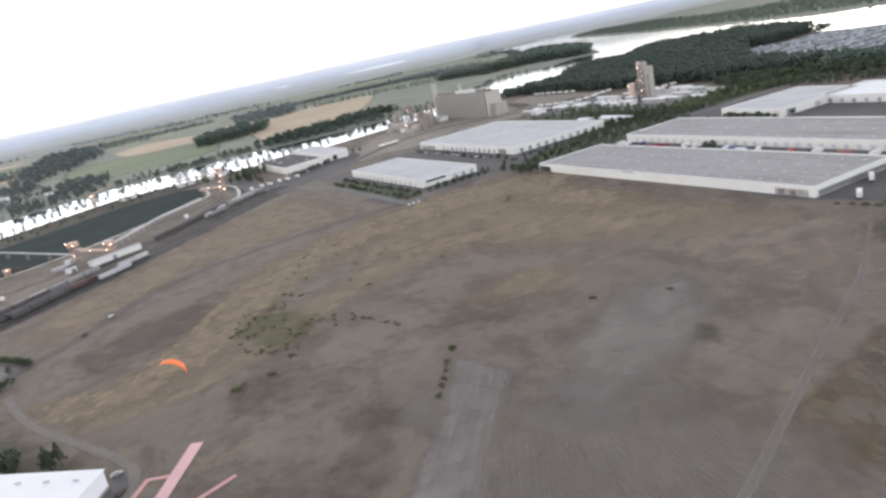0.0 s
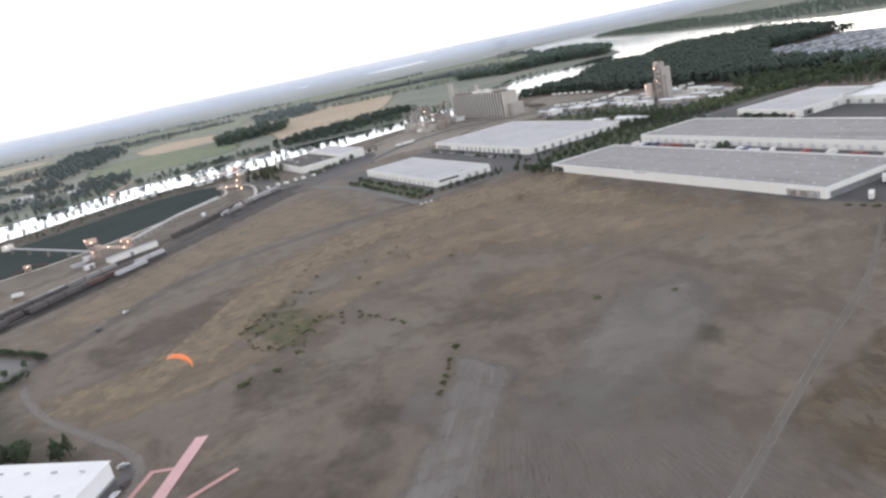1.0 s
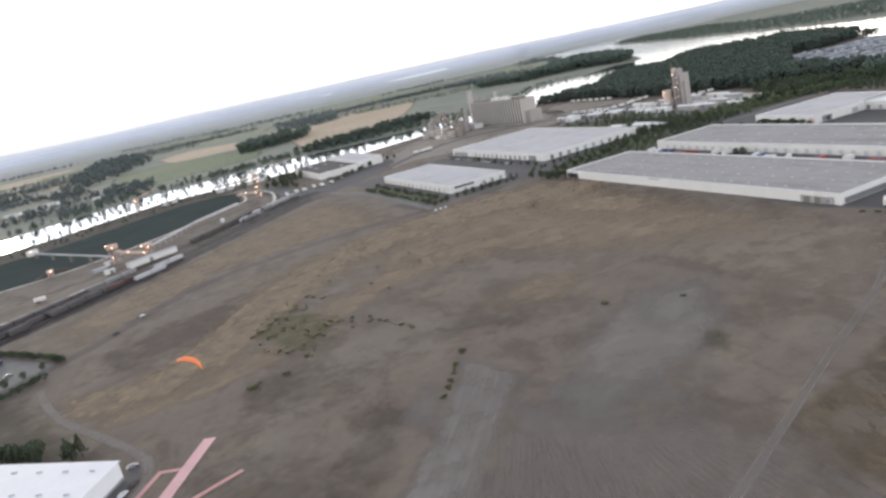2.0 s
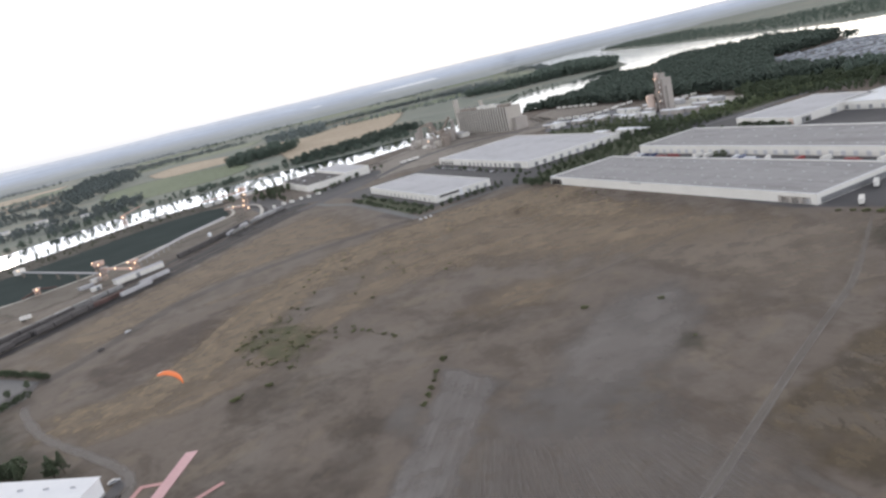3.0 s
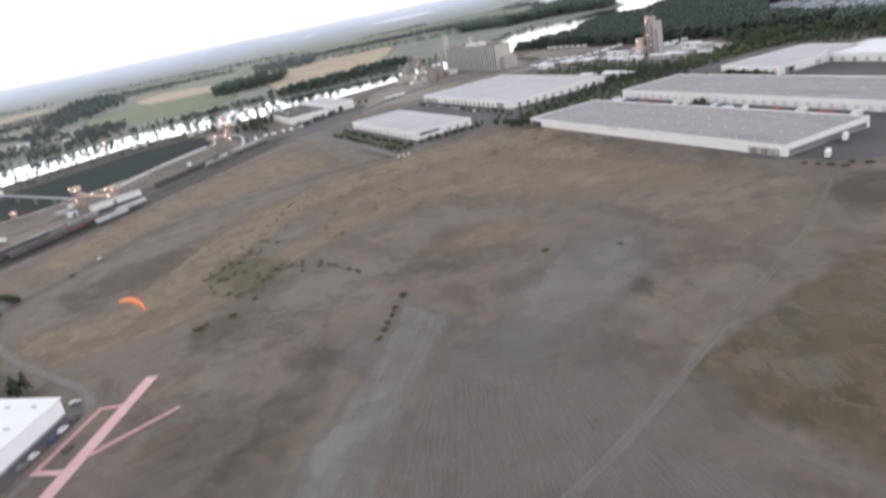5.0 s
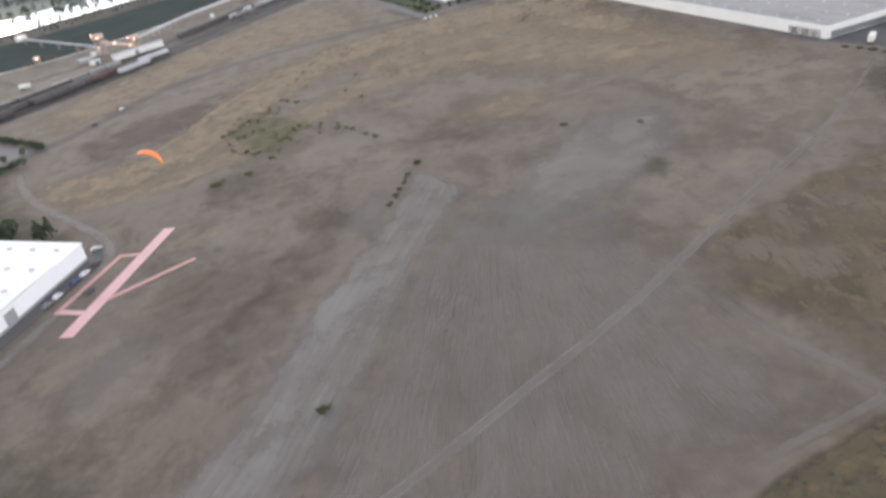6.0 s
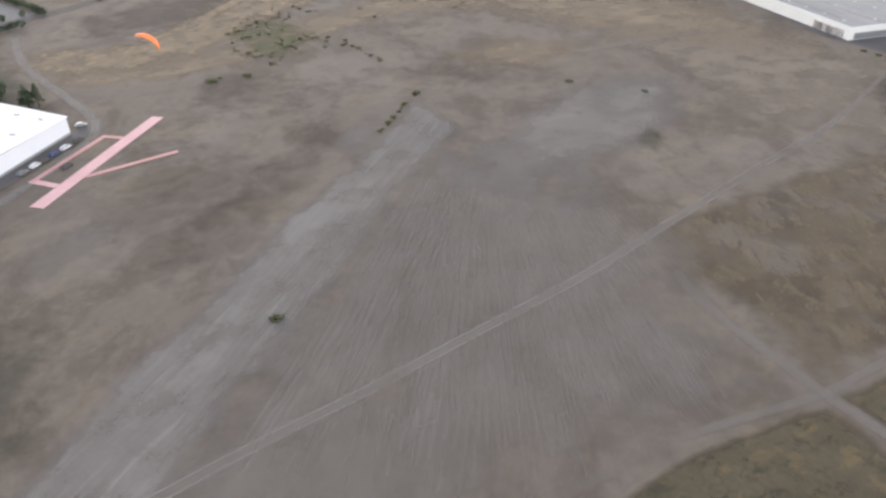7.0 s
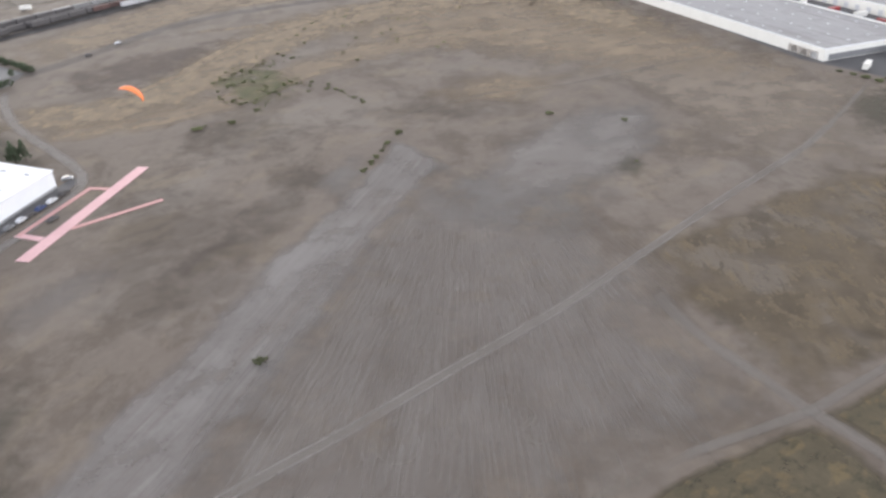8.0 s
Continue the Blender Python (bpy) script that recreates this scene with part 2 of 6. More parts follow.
M_WEED = layered(surface("weed_patch", (0.105, 0.105, 0.057), (0.15, 0.145, 0.08), 0.95, 0.12, 0.7, 0.2, soft_edge=0.68, fray_by=3.8), [((0.065, 0.078, 0.036), 0.22, 0.47, 0.6, 0.85, 0.6, 40), ((0.21, 0.168, 0.112), 0.16, 0.5, 0.62, 0.75, 0.6, 50)])
M_ROAD = surface("asphalt", (0.078, 0.075, 0.078), (0.122, 0.118, 0.12), 0.9, 0.04, 0.8)
M_PALE_ROAD = surface("worn_asphalt", (0.122, 0.109, 0.106), (0.156, 0.141, 0.137), 0.9, 0.04, 0.8, soft_edge=0.42, fray_by=2.4)
M_BALLAST = surface("ballast", (0.028, 0.026, 0.027), (0.055, 0.05, 0.05), 0.95, 0.05, 0.9)
M_TRACKSIDE = layered(surface("cinders", (0.05, 0.046, 0.047), (0.085, 0.079, 0.078), 0.95, 0.05, 0.9, soft_edge=0.9, fray_by=1.2), [((0.15, 0.14, 0.132), 0.1, 0.52, 0.66, 0.6, 0.2, -25)])
M_TAN = surface("stubble_field", (0.36, 0.285, 0.205), (0.47, 0.385, 0.285), 0.95, 0.006, 0.1, soft_edge=1.0)
M_GREEN = surface("green_field", (0.13, 0.163, 0.095), (0.178, 0.208, 0.128), 0.95, 0.006, 0.1, soft_edge=1.0)
M_STRIPS = (M_TAN, M_GREEN, surface("ploughed_field", (0.15, 0.125, 0.105), (0.2, 0.17, 0.145), 0.95, 0.006, 0.1, soft_edge=1.0), surface("pale_green_field", (0.19, 0.215, 0.145), (0.25, 0.27, 0.19), 0.95, 0.006, 0.1, soft_edge=1.0), M_GREEN)
M_SAND = surface("sandy_ground", (0.225, 0.198, 0.172), (0.31, 0.276, 0.243), 0.95, 0.012, 0.1, soft_edge=0.95)
M_YARD = surface("yard_earth", (0.135, 0.116, 0.097), (0.2, 0.174, 0.147), 0.95, 0.02, 0.2, soft_edge=0.9)
M_BANK = surface("bank_scrub", (0.075, 0.07, 0.06), (0.13, 0.12, 0.104), 1.0, 0.03, 0.3, soft_edge=1.0)
M_BANK.node_tree.nodes["Principled BSDF"].inputs["Specular IOR Level"].default_value = 0.05
M_PALE_SAND = surface("pale_sand", (0.45, 0.42, 0.38), (0.6, 0.57, 0.52), 0.95, 0.02, 0.1, soft_edge=1.0)
M_BASIN = surface("dark_lining", (0.056, 0.068, 0.066), (0.076, 0.089, 0.084), 1.0, 0.02, 0.3)
M_BASIN.node_tree.nodes["Principled BSDF"].inputs["Specular IOR Level"].default_value = 0.0
M_PALE_ASPHALT = surface("grey_asphalt", (0.13, 0.128, 0.13), (0.19, 0.185, 0.185), 0.9, 0.05, 0.6)
M_PALE_LOT = surface("lot_concrete", (0.12, 0.12, 0.13), (0.19, 0.19, 0.2), 0.9, 0.02, 0.2)
M_METAL_WHITE = surface("white_sheet_metal", (0.68, 0.69, 0.73), (0.75, 0.76, 0.79), 0.7, 0.08, 0.6)
# warm light falling on the steel is put into its salmon colour
M_SALMON_LIT = surface("salmon_painted_steel", (0.45, 0.32, 0.27), (0.62, 0.46, 0.39), 0.7, 0.1, 0.8)
M_LAWN = surface("lawn", (0.08, 0.09, 0.055), (0.11, 0.12, 0.075), 0.95, 0.03, 0.4, 0.1, soft_edge=1.0)
M_SKYLIGHT = surface("skylight_plastic", (0.5, 0.5, 0.52), (0.6, 0.6, 0.62), 0.5, 0.1, 0.5)
M_CEMENT = surface("pale_cement", (0.32, 0.288, 0.265), (0.46, 0.422, 0.39), 0.9, 0.06, 0.5, spread=0.9)
M_PINK_STEEL = surface("pale_pink_silo_steel", (0.56, 0.44, 0.38), (0.68, 0.55, 0.48), 0.8, 0.1, 0.5)
M_DARK_GRASS = layered(surface("dark_dry_grass", (0.08, 0.065, 0.056), (0.12, 0.098, 0.084), 0.95, 0.05, 0.5, 0.1, soft_edge=0.24, fray_by=3.4), [((0.17, 0.14, 0.105), 0.1, 0.5, 0.66, 0.6, 0.5, 35)])
M_TAN_GRASS = layered(surface("tan_dry_grass", (0.187, 0.152, 0.122), (0.255, 0.211, 0.172), 0.95, 0.02, 0.4, 0.1, soft_edge=0.85, spread=0.9, fray_by=3.0), [((0.12, 0.095, 0.075), 0.09, 0.5, 0.66, 0.45, 0.5, 55), ((0.28, 0.225, 0.165), 0.25, 0.52, 0.68, 0.4, 0.4, 55)])
M_HEATHER = layered(surface("purple_brown_grass", (0.105, 0.082, 0.072), (0.15, 0.117, 0.102), 0.95, 0.05, 0.5, 0.1, soft_edge=0.5, fray_by=3.6), [((0.2, 0.16, 0.115), 0.12, 0.52, 0.68, 0.6, 0.3, 40), ((0.075, 0.058, 0.053), 0.2, 0.5, 0.66, 0.5, 0.35, 40)])
M_DULL_GRASS = layered(surface("dull_green_grass", (0.084, 0.078, 0.06), (0.118, 0.106, 0.082), 0.95, 0.05, 0.5, 0.1, soft_edge=0.55, fray_by=2.4), [((0.14, 0.117, 0.095), 0.1, 0.52, 0.68, 0.6, 0.4, 20)])
M_FAINT = surface("faint_track", (0.19, 0.165, 0.14), (0.25, 0.22, 0.19), 0.95, 0.05, 0.9, soft_edge=0.4)
M_TYRE = surface("tyre_marks", (0.22, 0.202, 0.19), (0.28, 0.26, 0.245), 0.95, 0.1, 0.9, soft_edge=0.27)
M_RUT = surface("clear_wheel_marks", (0.23, 0.212, 0.2), (0.28, 0.26, 0.245), 0.95, 0.1, 0.9, soft_edge=0.42)
M_TYRE_DARK = surface("dark_tyre_marks", (0.09, 0.076, 0.068), (0.12, 0.102, 0.09), 0.95, 0.1, 0.9, soft_edge=0.16)
# haze is put into the colours: each farther ridge is paler
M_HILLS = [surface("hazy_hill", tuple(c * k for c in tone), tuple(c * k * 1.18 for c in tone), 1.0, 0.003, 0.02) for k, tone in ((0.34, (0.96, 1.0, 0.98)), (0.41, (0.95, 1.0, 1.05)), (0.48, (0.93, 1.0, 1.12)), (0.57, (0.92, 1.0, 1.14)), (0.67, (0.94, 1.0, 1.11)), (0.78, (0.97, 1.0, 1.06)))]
M_WHITE = surface("white_wall", (0.66, 0.64, 0.6), (0.8, 0.78, 0.74), 0.8, 0.05, 0.7)
M_ROOF = layered(surface("grey_roof", (0.255, 0.248, 0.253), (0.345, 0.335, 0.338), 0.85, 0.03, 0.4, spread=0.8, stain=(0.24, 0.232, 0.232)), [((0.2, 0.187, 0.187), 0.12, 0.52, 0.66, 0.6, 0.08, -29), ((0.4, 0.39, 0.395), 0.3, 0.55, 0.68, 0.5, 0.1, -29)])
M_PALE_ROOF = layered(surface("pale_roof", (0.42, 0.415, 0.435), (0.51, 0.505, 0.525), 0.85, 0.02, 0.3, stain=(0.36, 0.355, 0.37)), [((0.52, 0.515, 0.535), 0.05, 0.52, 0.66, 0.6, 0.12, -29)])
M_WHITE_ROOF = surface("white_roof", (0.66, 0.67, 0.7), (0.76, 0.77, 0.79), 0.7, 0.05, 0.4)
M_DARK_ROOF = surface("dark_roof", (0.08, 0.074, 0.075), (0.12, 0.112, 0.113), 0.95, 0.03, 0.3)
M_DARK_ROOF.node_tree.nodes["Principled BSDF"].inputs["Specular IOR Level"].default_value = 0.15
M_CONCRETE = surface("concrete", (0.4, 0.365, 0.325), (0.54, 0.5, 0.455), 0.9, 0.04, 0.4, spread=0.8)
# one concrete in two tones: shade of the gaps, light on the silo fronts
M_SILO_SHADE = surface("sooty_concrete", (0.085, 0.076, 0.068), (0.13, 0.117, 0.106), 0.95, 0.05, 0.4, spread=0.8)
M_SILO_LIT = surface("pale_silo_concrete", (0.58, 0.545, 0.5), (0.72, 0.685, 0.64), 0.9, 0.05, 0.5, spread=0.8)
M_STEEL = surface("weathered_steel", (0.2, 0.17, 0.15), (0.34, 0.29, 0.25), 0.7, 0.1, 0.8)
M_GREY = surface("grey_metal", (0.24, 0.24, 0.25), (0.36, 0.36, 0.37), 0.55, 0.1, 0.8, each=0.5)
M_DARK = surface("dark_metal", (0.03, 0.03, 0.032), (0.06, 0.06, 0.06), 0.7, 0.1, 0.8)
M_RUST = surface("rust_red_metal", (0.085, 0.055, 0.052), (0.14, 0.085, 0.078), 0.8, 0.1, 0.8, each=0.3)
M_BARK = surface("bark", (0.06, 0.048, 0.038), (0.11, 0.09, 0.07), 0.95, 0.5, 3.0)
M_LEAF = leaves("leaves", (0.075, 0.1, 0.062), (0.138, 0.168, 0.104))
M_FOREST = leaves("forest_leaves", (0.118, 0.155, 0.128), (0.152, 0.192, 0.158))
# the forest leaves again, with distance haze put in as a bluer, paler tone
M_HAZED_FOREST = leaves("far_forest_leaves", (0.185, 0.222, 0.222), (0.24, 0.275, 0.27))
M_FAR_SHEEN = surface("far_water", (0.86, 0.87, 0.88), (0.9, 0.91, 0.92), 0.5, 0.01, 0.1)
M_WEEDY = leaves("weed_leaves", (0.125, 0.142, 0.066), (0.2, 0.212, 0.11))
M_PALE_LEAF = leaves("pale_green_leaves", (0.125, 0.155, 0.085), (0.2, 0.235, 0.135))
M_PINK = surface("pink_sheet", (0.58, 0.35, 0.36), (0.68, 0.44, 0.45), 0.85, 0.08, 0.6)
M_PINK_DULL = surface("dull_pink_sheet", (0.46, 0.25, 0.24), (0.57, 0.33, 0.32), 0.85, 0.1, 0.6)
M_ORANGE = surface("orange_nylon", (0.85, 0.2, 0.06), (0.95, 0.28, 0.1), 0.5, 0.1, 0.6)
M_BLUE = surface("blue_paint", (0.035, 0.05, 0.12), (0.055, 0.075, 0.17), 0.4, 0.1, 0.8, each=0.3)
M_RED = surface("red_paint", (0.2, 0.035, 0.035), (0.28, 0.05, 0.05), 0.4, 0.1, 0.8, each=0.3)
M_CAR = surface("car_paint", (0.35, 0.36, 0.38), (0.5, 0.5, 0.52), 0.35, 0.1, 0.8, each=0.6)
M_LAMP = glow("warm_lamp", (1.0, 0.66, 0.42), 7.0)
M_RIVER = water("river_water", 0.05, 0.4)
M_WAGON = surface("weathered_wagon_steel", (0.17, 0.168, 0.17), (0.27, 0.265, 0.265), 0.7, 0.1, 0.8, each=0.5)


# ---------------------------------------------------------------- mesh helpers
def link_mesh(name, verts, faces, material, smooth=False):
    me = bpy.data.meshes.new(name)
    me.from_pydata([tuple(v) for v in verts], [], [tuple(f) for f in faces])
    me.materials.append(material)
    if smooth:
        me.shade_smooth()
    return new(name, me)


def part(name, bm, material, parent, label=""):
    me = bpy.data.meshes.new(name)
    bm.to_mesh(me)
    bm.free()
    me.materials.append(material)
    ob = new(name, me)
    ob.parent = parent
    return tagged(ob, label) if label else ob


def again(ob, x, y, z, rz=0):
    """A second piece on the same mesh, under the same parent."""
    o = new(ob.name.split(".")[0], ob.data)
    o.parent = ob.parent
    o.matrix_basis = pose(x, y, z, 0, 0, rz)
    return o


def root(name, m, label, category, group=""):
    e = new(name)
    e.matrix_basis = m
    return tagged(e, label, category, group)


def box(bm, x0, x1, y0, y1, z0, z1, bevel=0.0):
    g = bmesh.ops.create_cube(bm, size=1, matrix=Matrix.LocRotScale(((x0 + x1) / 2, (y0 + y1) / 2, (z0 + z1) / 2), None, (x1 - x0, y1 - y0, z1 - z0)))
    if bevel:
        es = list({e for v in g["verts"] for e in v.link_edges})
        bmesh.ops.bevel(bm, geom=es, offset=bevel, segments=1, affect="EDGES")
    return bm


def boxed(*a, bevel=0.0):
    return box(bmesh.new(), *a, bevel=bevel)


def tube(bm, a, b, r0, r1=None, n=8):
    a, b = Vector(a), Vector(b)
    d = b - a
    m = Matrix.Translation((a + b) / 2) @ d.to_track_quat("Z", "Y").to_matrix().to_4x4()
    bmesh.ops.create_cone(bm, cap_ends=True, segments=n, radius1=r0, radius2=r0 if r1 is None else r1, depth=d.length, matrix=m)
    return bm


def add_uv(me, values):
    uv = me.uv_layers.new(name="edge")
    for loop in me.loops:
        uv.data[loop.index].uv = (values[loop.vertex_index], 0)


def smooth_line(pts, step):
    """A rounded line through points, a point every step metres."""
    pts = [Vector(p).to_2d() for p in pts]
    out = []
    ext = [2 * pts[0] - pts[1], *pts, 2 * pts[-1] - pts[-2]]
    for i in range(1, len(ext) - 2):
        p0, p1, p2, p3 = ext[i - 1:i + 3]
        n = max(2, int((p2 - p1).length / step))
        for k in range(n):
            s = k / n
            out.append(0.5 * ((2 * p1) + (p2 - p0) * s + (2 * p0 - 5 * p1 + 4 * p2 - p3) * s * s + (3 * p1 - p0 - 3 * p2 + p3) * s ** 3))
    return out + [pts[-1]]


def ribbon(name, pts, width, z, material, label, kind="structure", step=8, edge_soft=True):
    line = smooth_line(pts, step)
    widths = width if isinstance(width, (tuple, list)) else (width, width)
    verts, faces, uv = [], [], []
    for i, p in enumerate(line):
        d = (line[min(i + 1, len(line) - 1)] - line[max(i - 1, 0)]).normalized()
        nrm, w = Vector((-d.y, d.x)), widths[0] + (widths[1] - widths[0]) * i / (len(line) - 1)
        for k in (-1, -0.4, 0.4, 1):
            q = p + nrm * k * w / 2
            verts.append((q.x, q.y, z))
            uv.append(0.0 if abs(k) == 1 else min(i, len(line) - 1 - i, 2) / 2)
        if i:
            b = 4 * (i - 1)
            faces += [(b + j, b + j + 1, b + j + 5, b + j + 4) for j in range(3)]
    ob = link_mesh(name, verts, faces, material)
    if edge_soft:
        add_uv(ob.data, uv)
    return tagged(ob, label, kind=kind)


def patch(name, pts, z, material, label, inset=0.35, step=12):
    """A flat sheet with a rounded outline; the border value falls to 0 at the edge."""
    ring = smooth_line([*pts, pts[0]], step)[:-1]
    c = sum(ring, Vector((0, 0))) / len(ring)
    n = len(ring)
    verts = [(p.x, p.y, z) for p in ring] + [(p.x + (c.x - p.x) * inset, p.y + (c.y - p.y) * inset, z) for p in ring] + [(c.x, c.y, z)]
    faces = []
    for i in range(n):
        j = (i + 1) % n
        faces += [(i, j, n + j, n + i), (n + i, n + j, 2 * n)]
    ob = link_mesh(name, verts, faces, material)
    add_uv(ob.data, [0.0] * n + [1.0] * (n + 1))
    return tagged(ob, label, kind="structure")


def slab(name, pts, z0, z1, material, label, parent=None):
    n = len(pts)
    verts = [(x, y, z0) for x, y in pts] + [(x, y, z1) for x, y in pts]
    faces = [tuple(range(n))[::-1], tuple(range(n, 2 * n))] + [(i, (i + 1) % n, n + (i + 1) % n, n + i) for i in range(n)]
    ob = link_mesh(name, verts, faces, material)
    ob.parent = parent
    return tagged(ob, label, kind="" if parent else "structure")


def inside(x, y, poly):
    """Even-odd test on arrays of places."""
    hit = np.zeros(x.shape, bool)
    for (x0, y0), (x1, y1) in zip(poly, poly[1:] + poly[:1]):
        cross = ((y0 > y) != (y1 > y)) & (x < (x1 - x0) * (y - y0) / (y1 - y0 + 1e-9) + x0)
        hit ^= cross
    return hit


# ---------------------------------------------------------------- land and water
FAR_BANK = [(-1500, -300), (-1060, 420), (-760, 990), (-708, 1074), (-629, 1190), (-530, 1253), (-419, 1325), (-272, 1360), (-149, 1405), (-54, 1460), (26, 1690), (66, 1835), (125, 1893), (180, 1895), (252, 2012), (288, 2052), (330, 2036)]
NEAR_BANK = [(-1330, -500), (-920, 320), (-668, 850), (-614, 910), (-574, 985), (-530, 1060), (-462, 1085), (-355, 1115), (-240, 1175), (-138, 1267), (-51, 1320), (70, 1390), (165, 1415), (215, 1590), (268, 1632), (322, 1600), (395, 1752), (445, 1802), (540, 1722), (612, 1722), (634, 1500), (632, 1420), (606, 1360), (626, 1300), (680, 1220), (900, 1040), (1700, 640)]
BAY = [(1900, 1000), (1300, 1400), (900, 1600), (779, 1755), (752, 1958), (699, 2208), (653, 2493), (595, 2793), (562, 3164), (543, 3390), (530, 3669), (570, 3900), (690, 4060), (900, 4150), (1180, 4200), (1150, 4350), (1010, 4420), (860, 4460), (740, 4490), (620, 4500), (500, 4460), (304, 4290), (189, 4220), (230, 3700), (256, 3354), (325, 2900), (362, 2580), (386, 2290), (372, 2100)]
RIVER = FAR_BANK + BAY[::-1] + NEAR_BANK[::-1]
xs = np.r_[np.arange(-4900, -1000, 150), np.arange(-1000, 900, 10), np.arange(900, 4901, 100)].astype(float)
ys = np.r_[np.arange(-4900, 0, 200), np.arange(0, 1600, 10), np.arange(1600, 2800, 20), np.arange(2800, 4901, 70)].astype(float)
gx, gy = np.meshgrid(xs, ys)
wet = inside(gx, gy, RIVER)
shore = np.full(gx.shape, 1e9)
for (ax, ay), (bx, by) in zip(RIVER, RIVER[1:] + RIVER[:1]):
    ux, uy = bx - ax, by - ay
    s = np.clip(((gx - ax) * ux + (gy - ay) * uy) / (ux * ux + uy * uy), 0, 1)
    shore = np.minimum(shore, np.hypot(gx - ax - s * ux, gy - ay - s * uy))
# the banks slope down to the water over some metres
gz = np.where(wet, np.maximum(-1 - shore * 0.1, -3.5), np.minimum(-1 + shore * 0.1, 0.0))
verts = np.stack([gx, gy, gz], -1).reshape(-1, 3)
w = len(xs)
ids = np.arange(len(verts)).reshape(len(ys), w)
quads = np.stack([ids[:-1, :-1], ids[:-1, 1:], ids[1:, 1:], ids[1:, :-1]], -1).reshape(-1, 4)
ground = link_mesh("ground", verts.tolist(), quads.tolist(), M_FIELD)
ground.data.materials.append(M_FARM)
mid = verts[quads].mean(1)
beyond = ~inside(mid[:, 0], mid[:, 1], FAR_BANK[:1] + NEAR_BANK[1:-1] + [(1700, 600), (4900, 600), (4900, -4900), (-1500, -4900)])
ground.data.polygons.foreach_set("material_index", beyond.astype(np.int32))
tagged(ground, "dry brown grassland running into green farmland", kind="structure")
river = link_mesh("river", [(x, y, -1.0) for x, y in ((-2500, -900), (2500, -900), (2500, 5000), (-2500, 5000))], [(0, 1, 2, 3)], M_RIVER)
tagged(river, "bright rippled river water between low wooded banks", kind="structure")

# the wide field's bare patches, tracks and grass
ribbon("straw_band", [(-238, 306), (-192, 316), (-168, 350), (-162, 415), (-146, 475), (-114, 525), (-59, 568), (9, 590), (58, 560)], (44, 118), 0.02, M_STRAW, "straw-coloured dry grass on the field")
ribbon("straw_band", [(-206, 286), (-160, 306), (-128, 345), (-108, 395), (-70, 440), (-10, 480)], (26, 60), 0.019, M_THIN_STRAW, "thin straw-coloured grass on the field")
ribbon("straw_band", [(-222, 464), (-207, 477), (-190, 483), (-165, 500)], (9, 12), 0.024, M_STRAW, "pale straw crest beside dark grass")
ribbon("straw_band", [(-196, 330), (-180, 372), (-176, 425), (-160, 476), (-128, 520), (-84, 552)], (10, 14), 0.024, M_STRAW, "pale straw crest along the slope")
patch("straw_patch", [(-150, 540), (-70, 600), (20, 622), (62, 590), (112, 480), (160, 385), (110, 370), (40, 390), (-40, 420), (-110, 430), (-150, 480)], 0.016, M_THIN_STRAW, "thin straw-coloured grass before the warehouses", 0.45)
patch("tan_grass", [(-60, 590), (20, 628), (62, 575), (150, 400), (178, 372), (196, 330), (150, 250), (100, 280), (60, 360), (0, 400), (-60, 440)], 0.0155, M_TAN_GRASS, "tan dry grass before the warehouses", 0.5)
patch("straw_patch", [(-30, 592), (15, 630), (59, 560), (110, 470), (90, 440), (21, 480)], 0.018, M_STRAW, "straw-coloured dry grass on the field", 0.7)
patch("straw_patch", [(-335, 420), (-316, 500), (-288, 600), (-250, 700), (-205, 770), (-160, 730), (-110, 640), (-98, 606), (-150, 586), (-200, 551), (-236, 516), (-256, 462), (-268, 408), (-290, 380)], 0.0165, M_THIN_STRAW, "tan dry grass between lane and railway", 0.3)
patch("straw_patch", [(-36, 322), (10, 330), (40, 372), (10, 392), (-36, 366)], 0.0175, M_THIN_STRAW, "thin straw-coloured grass behind the strip", 0.7)
patch("dark_grass", [(-256, 372), (-238, 412), (-214, 440), (-186, 466), (-172, 440), (-168, 392), (-190, 352), (-218, 332), (-244, 340)], 0.022, M_HEATHER, "purple-brown dry grass beside the lane", 0.6)
ribbon("dark_grass", [(-72, 268), (-64, 238), (-66, 205), (-72, 172), (-80, 150)], (22, 30), 0.022, M_DARK_GRASS, "dark dry grass on the field")
patch("dark_grass", [(-66, 300), (-20, 310), (20, 312), (10, 350), (-40, 352), (-70, 330)], 0.021, M_DARK_GRASS, "dark dry grass on the field", 0.8)
patch("dark_grass", [(-140, 330), (-96, 318), (-72, 300), (-80, 266), (-112, 262), (-146, 286)], 0.0215, M_DARK_GRASS, "dark dry grass on the field", 0.8)
# olive-brown grass; the lens's dim corner is put into this darker patch too
patch("dull_grass", [(-310, 300), (-285, 326), (-262, 338), (-225, 296), (-190, 268), (-166, 252), (-162, 238), (-250, 246), (-330, 262)], 0.023, M_DULL_GRASS, "dull olive-brown grass behind the white hall", 0.4)
patch("dark_grass", [(-128, 240), (-80, 244), (-62, 210), (-66, 176), (-92, 150), (-122, 176)], 0.0218, M_DARK_GRASS, "dark dry grass beside the strips", 0.7)
# greenish grass, also darkening the ground for the lens's falloff
patch("dull_grass", [(-120, 140), (-96, 134), (-74, 116), (-70, 80), (-84, 30), (-140, 30), (-150, 110)], 0.023, M_DULL_GRASS, "dull green-brown grass beside the strip", 0.5)
patch("gravel_patch", [(-122, 148), (-116, 178), (-100, 180), (-98, 166), (-106, 144)], 0.024, M_APRON, "pale worn smear on the dry field", 0.7)
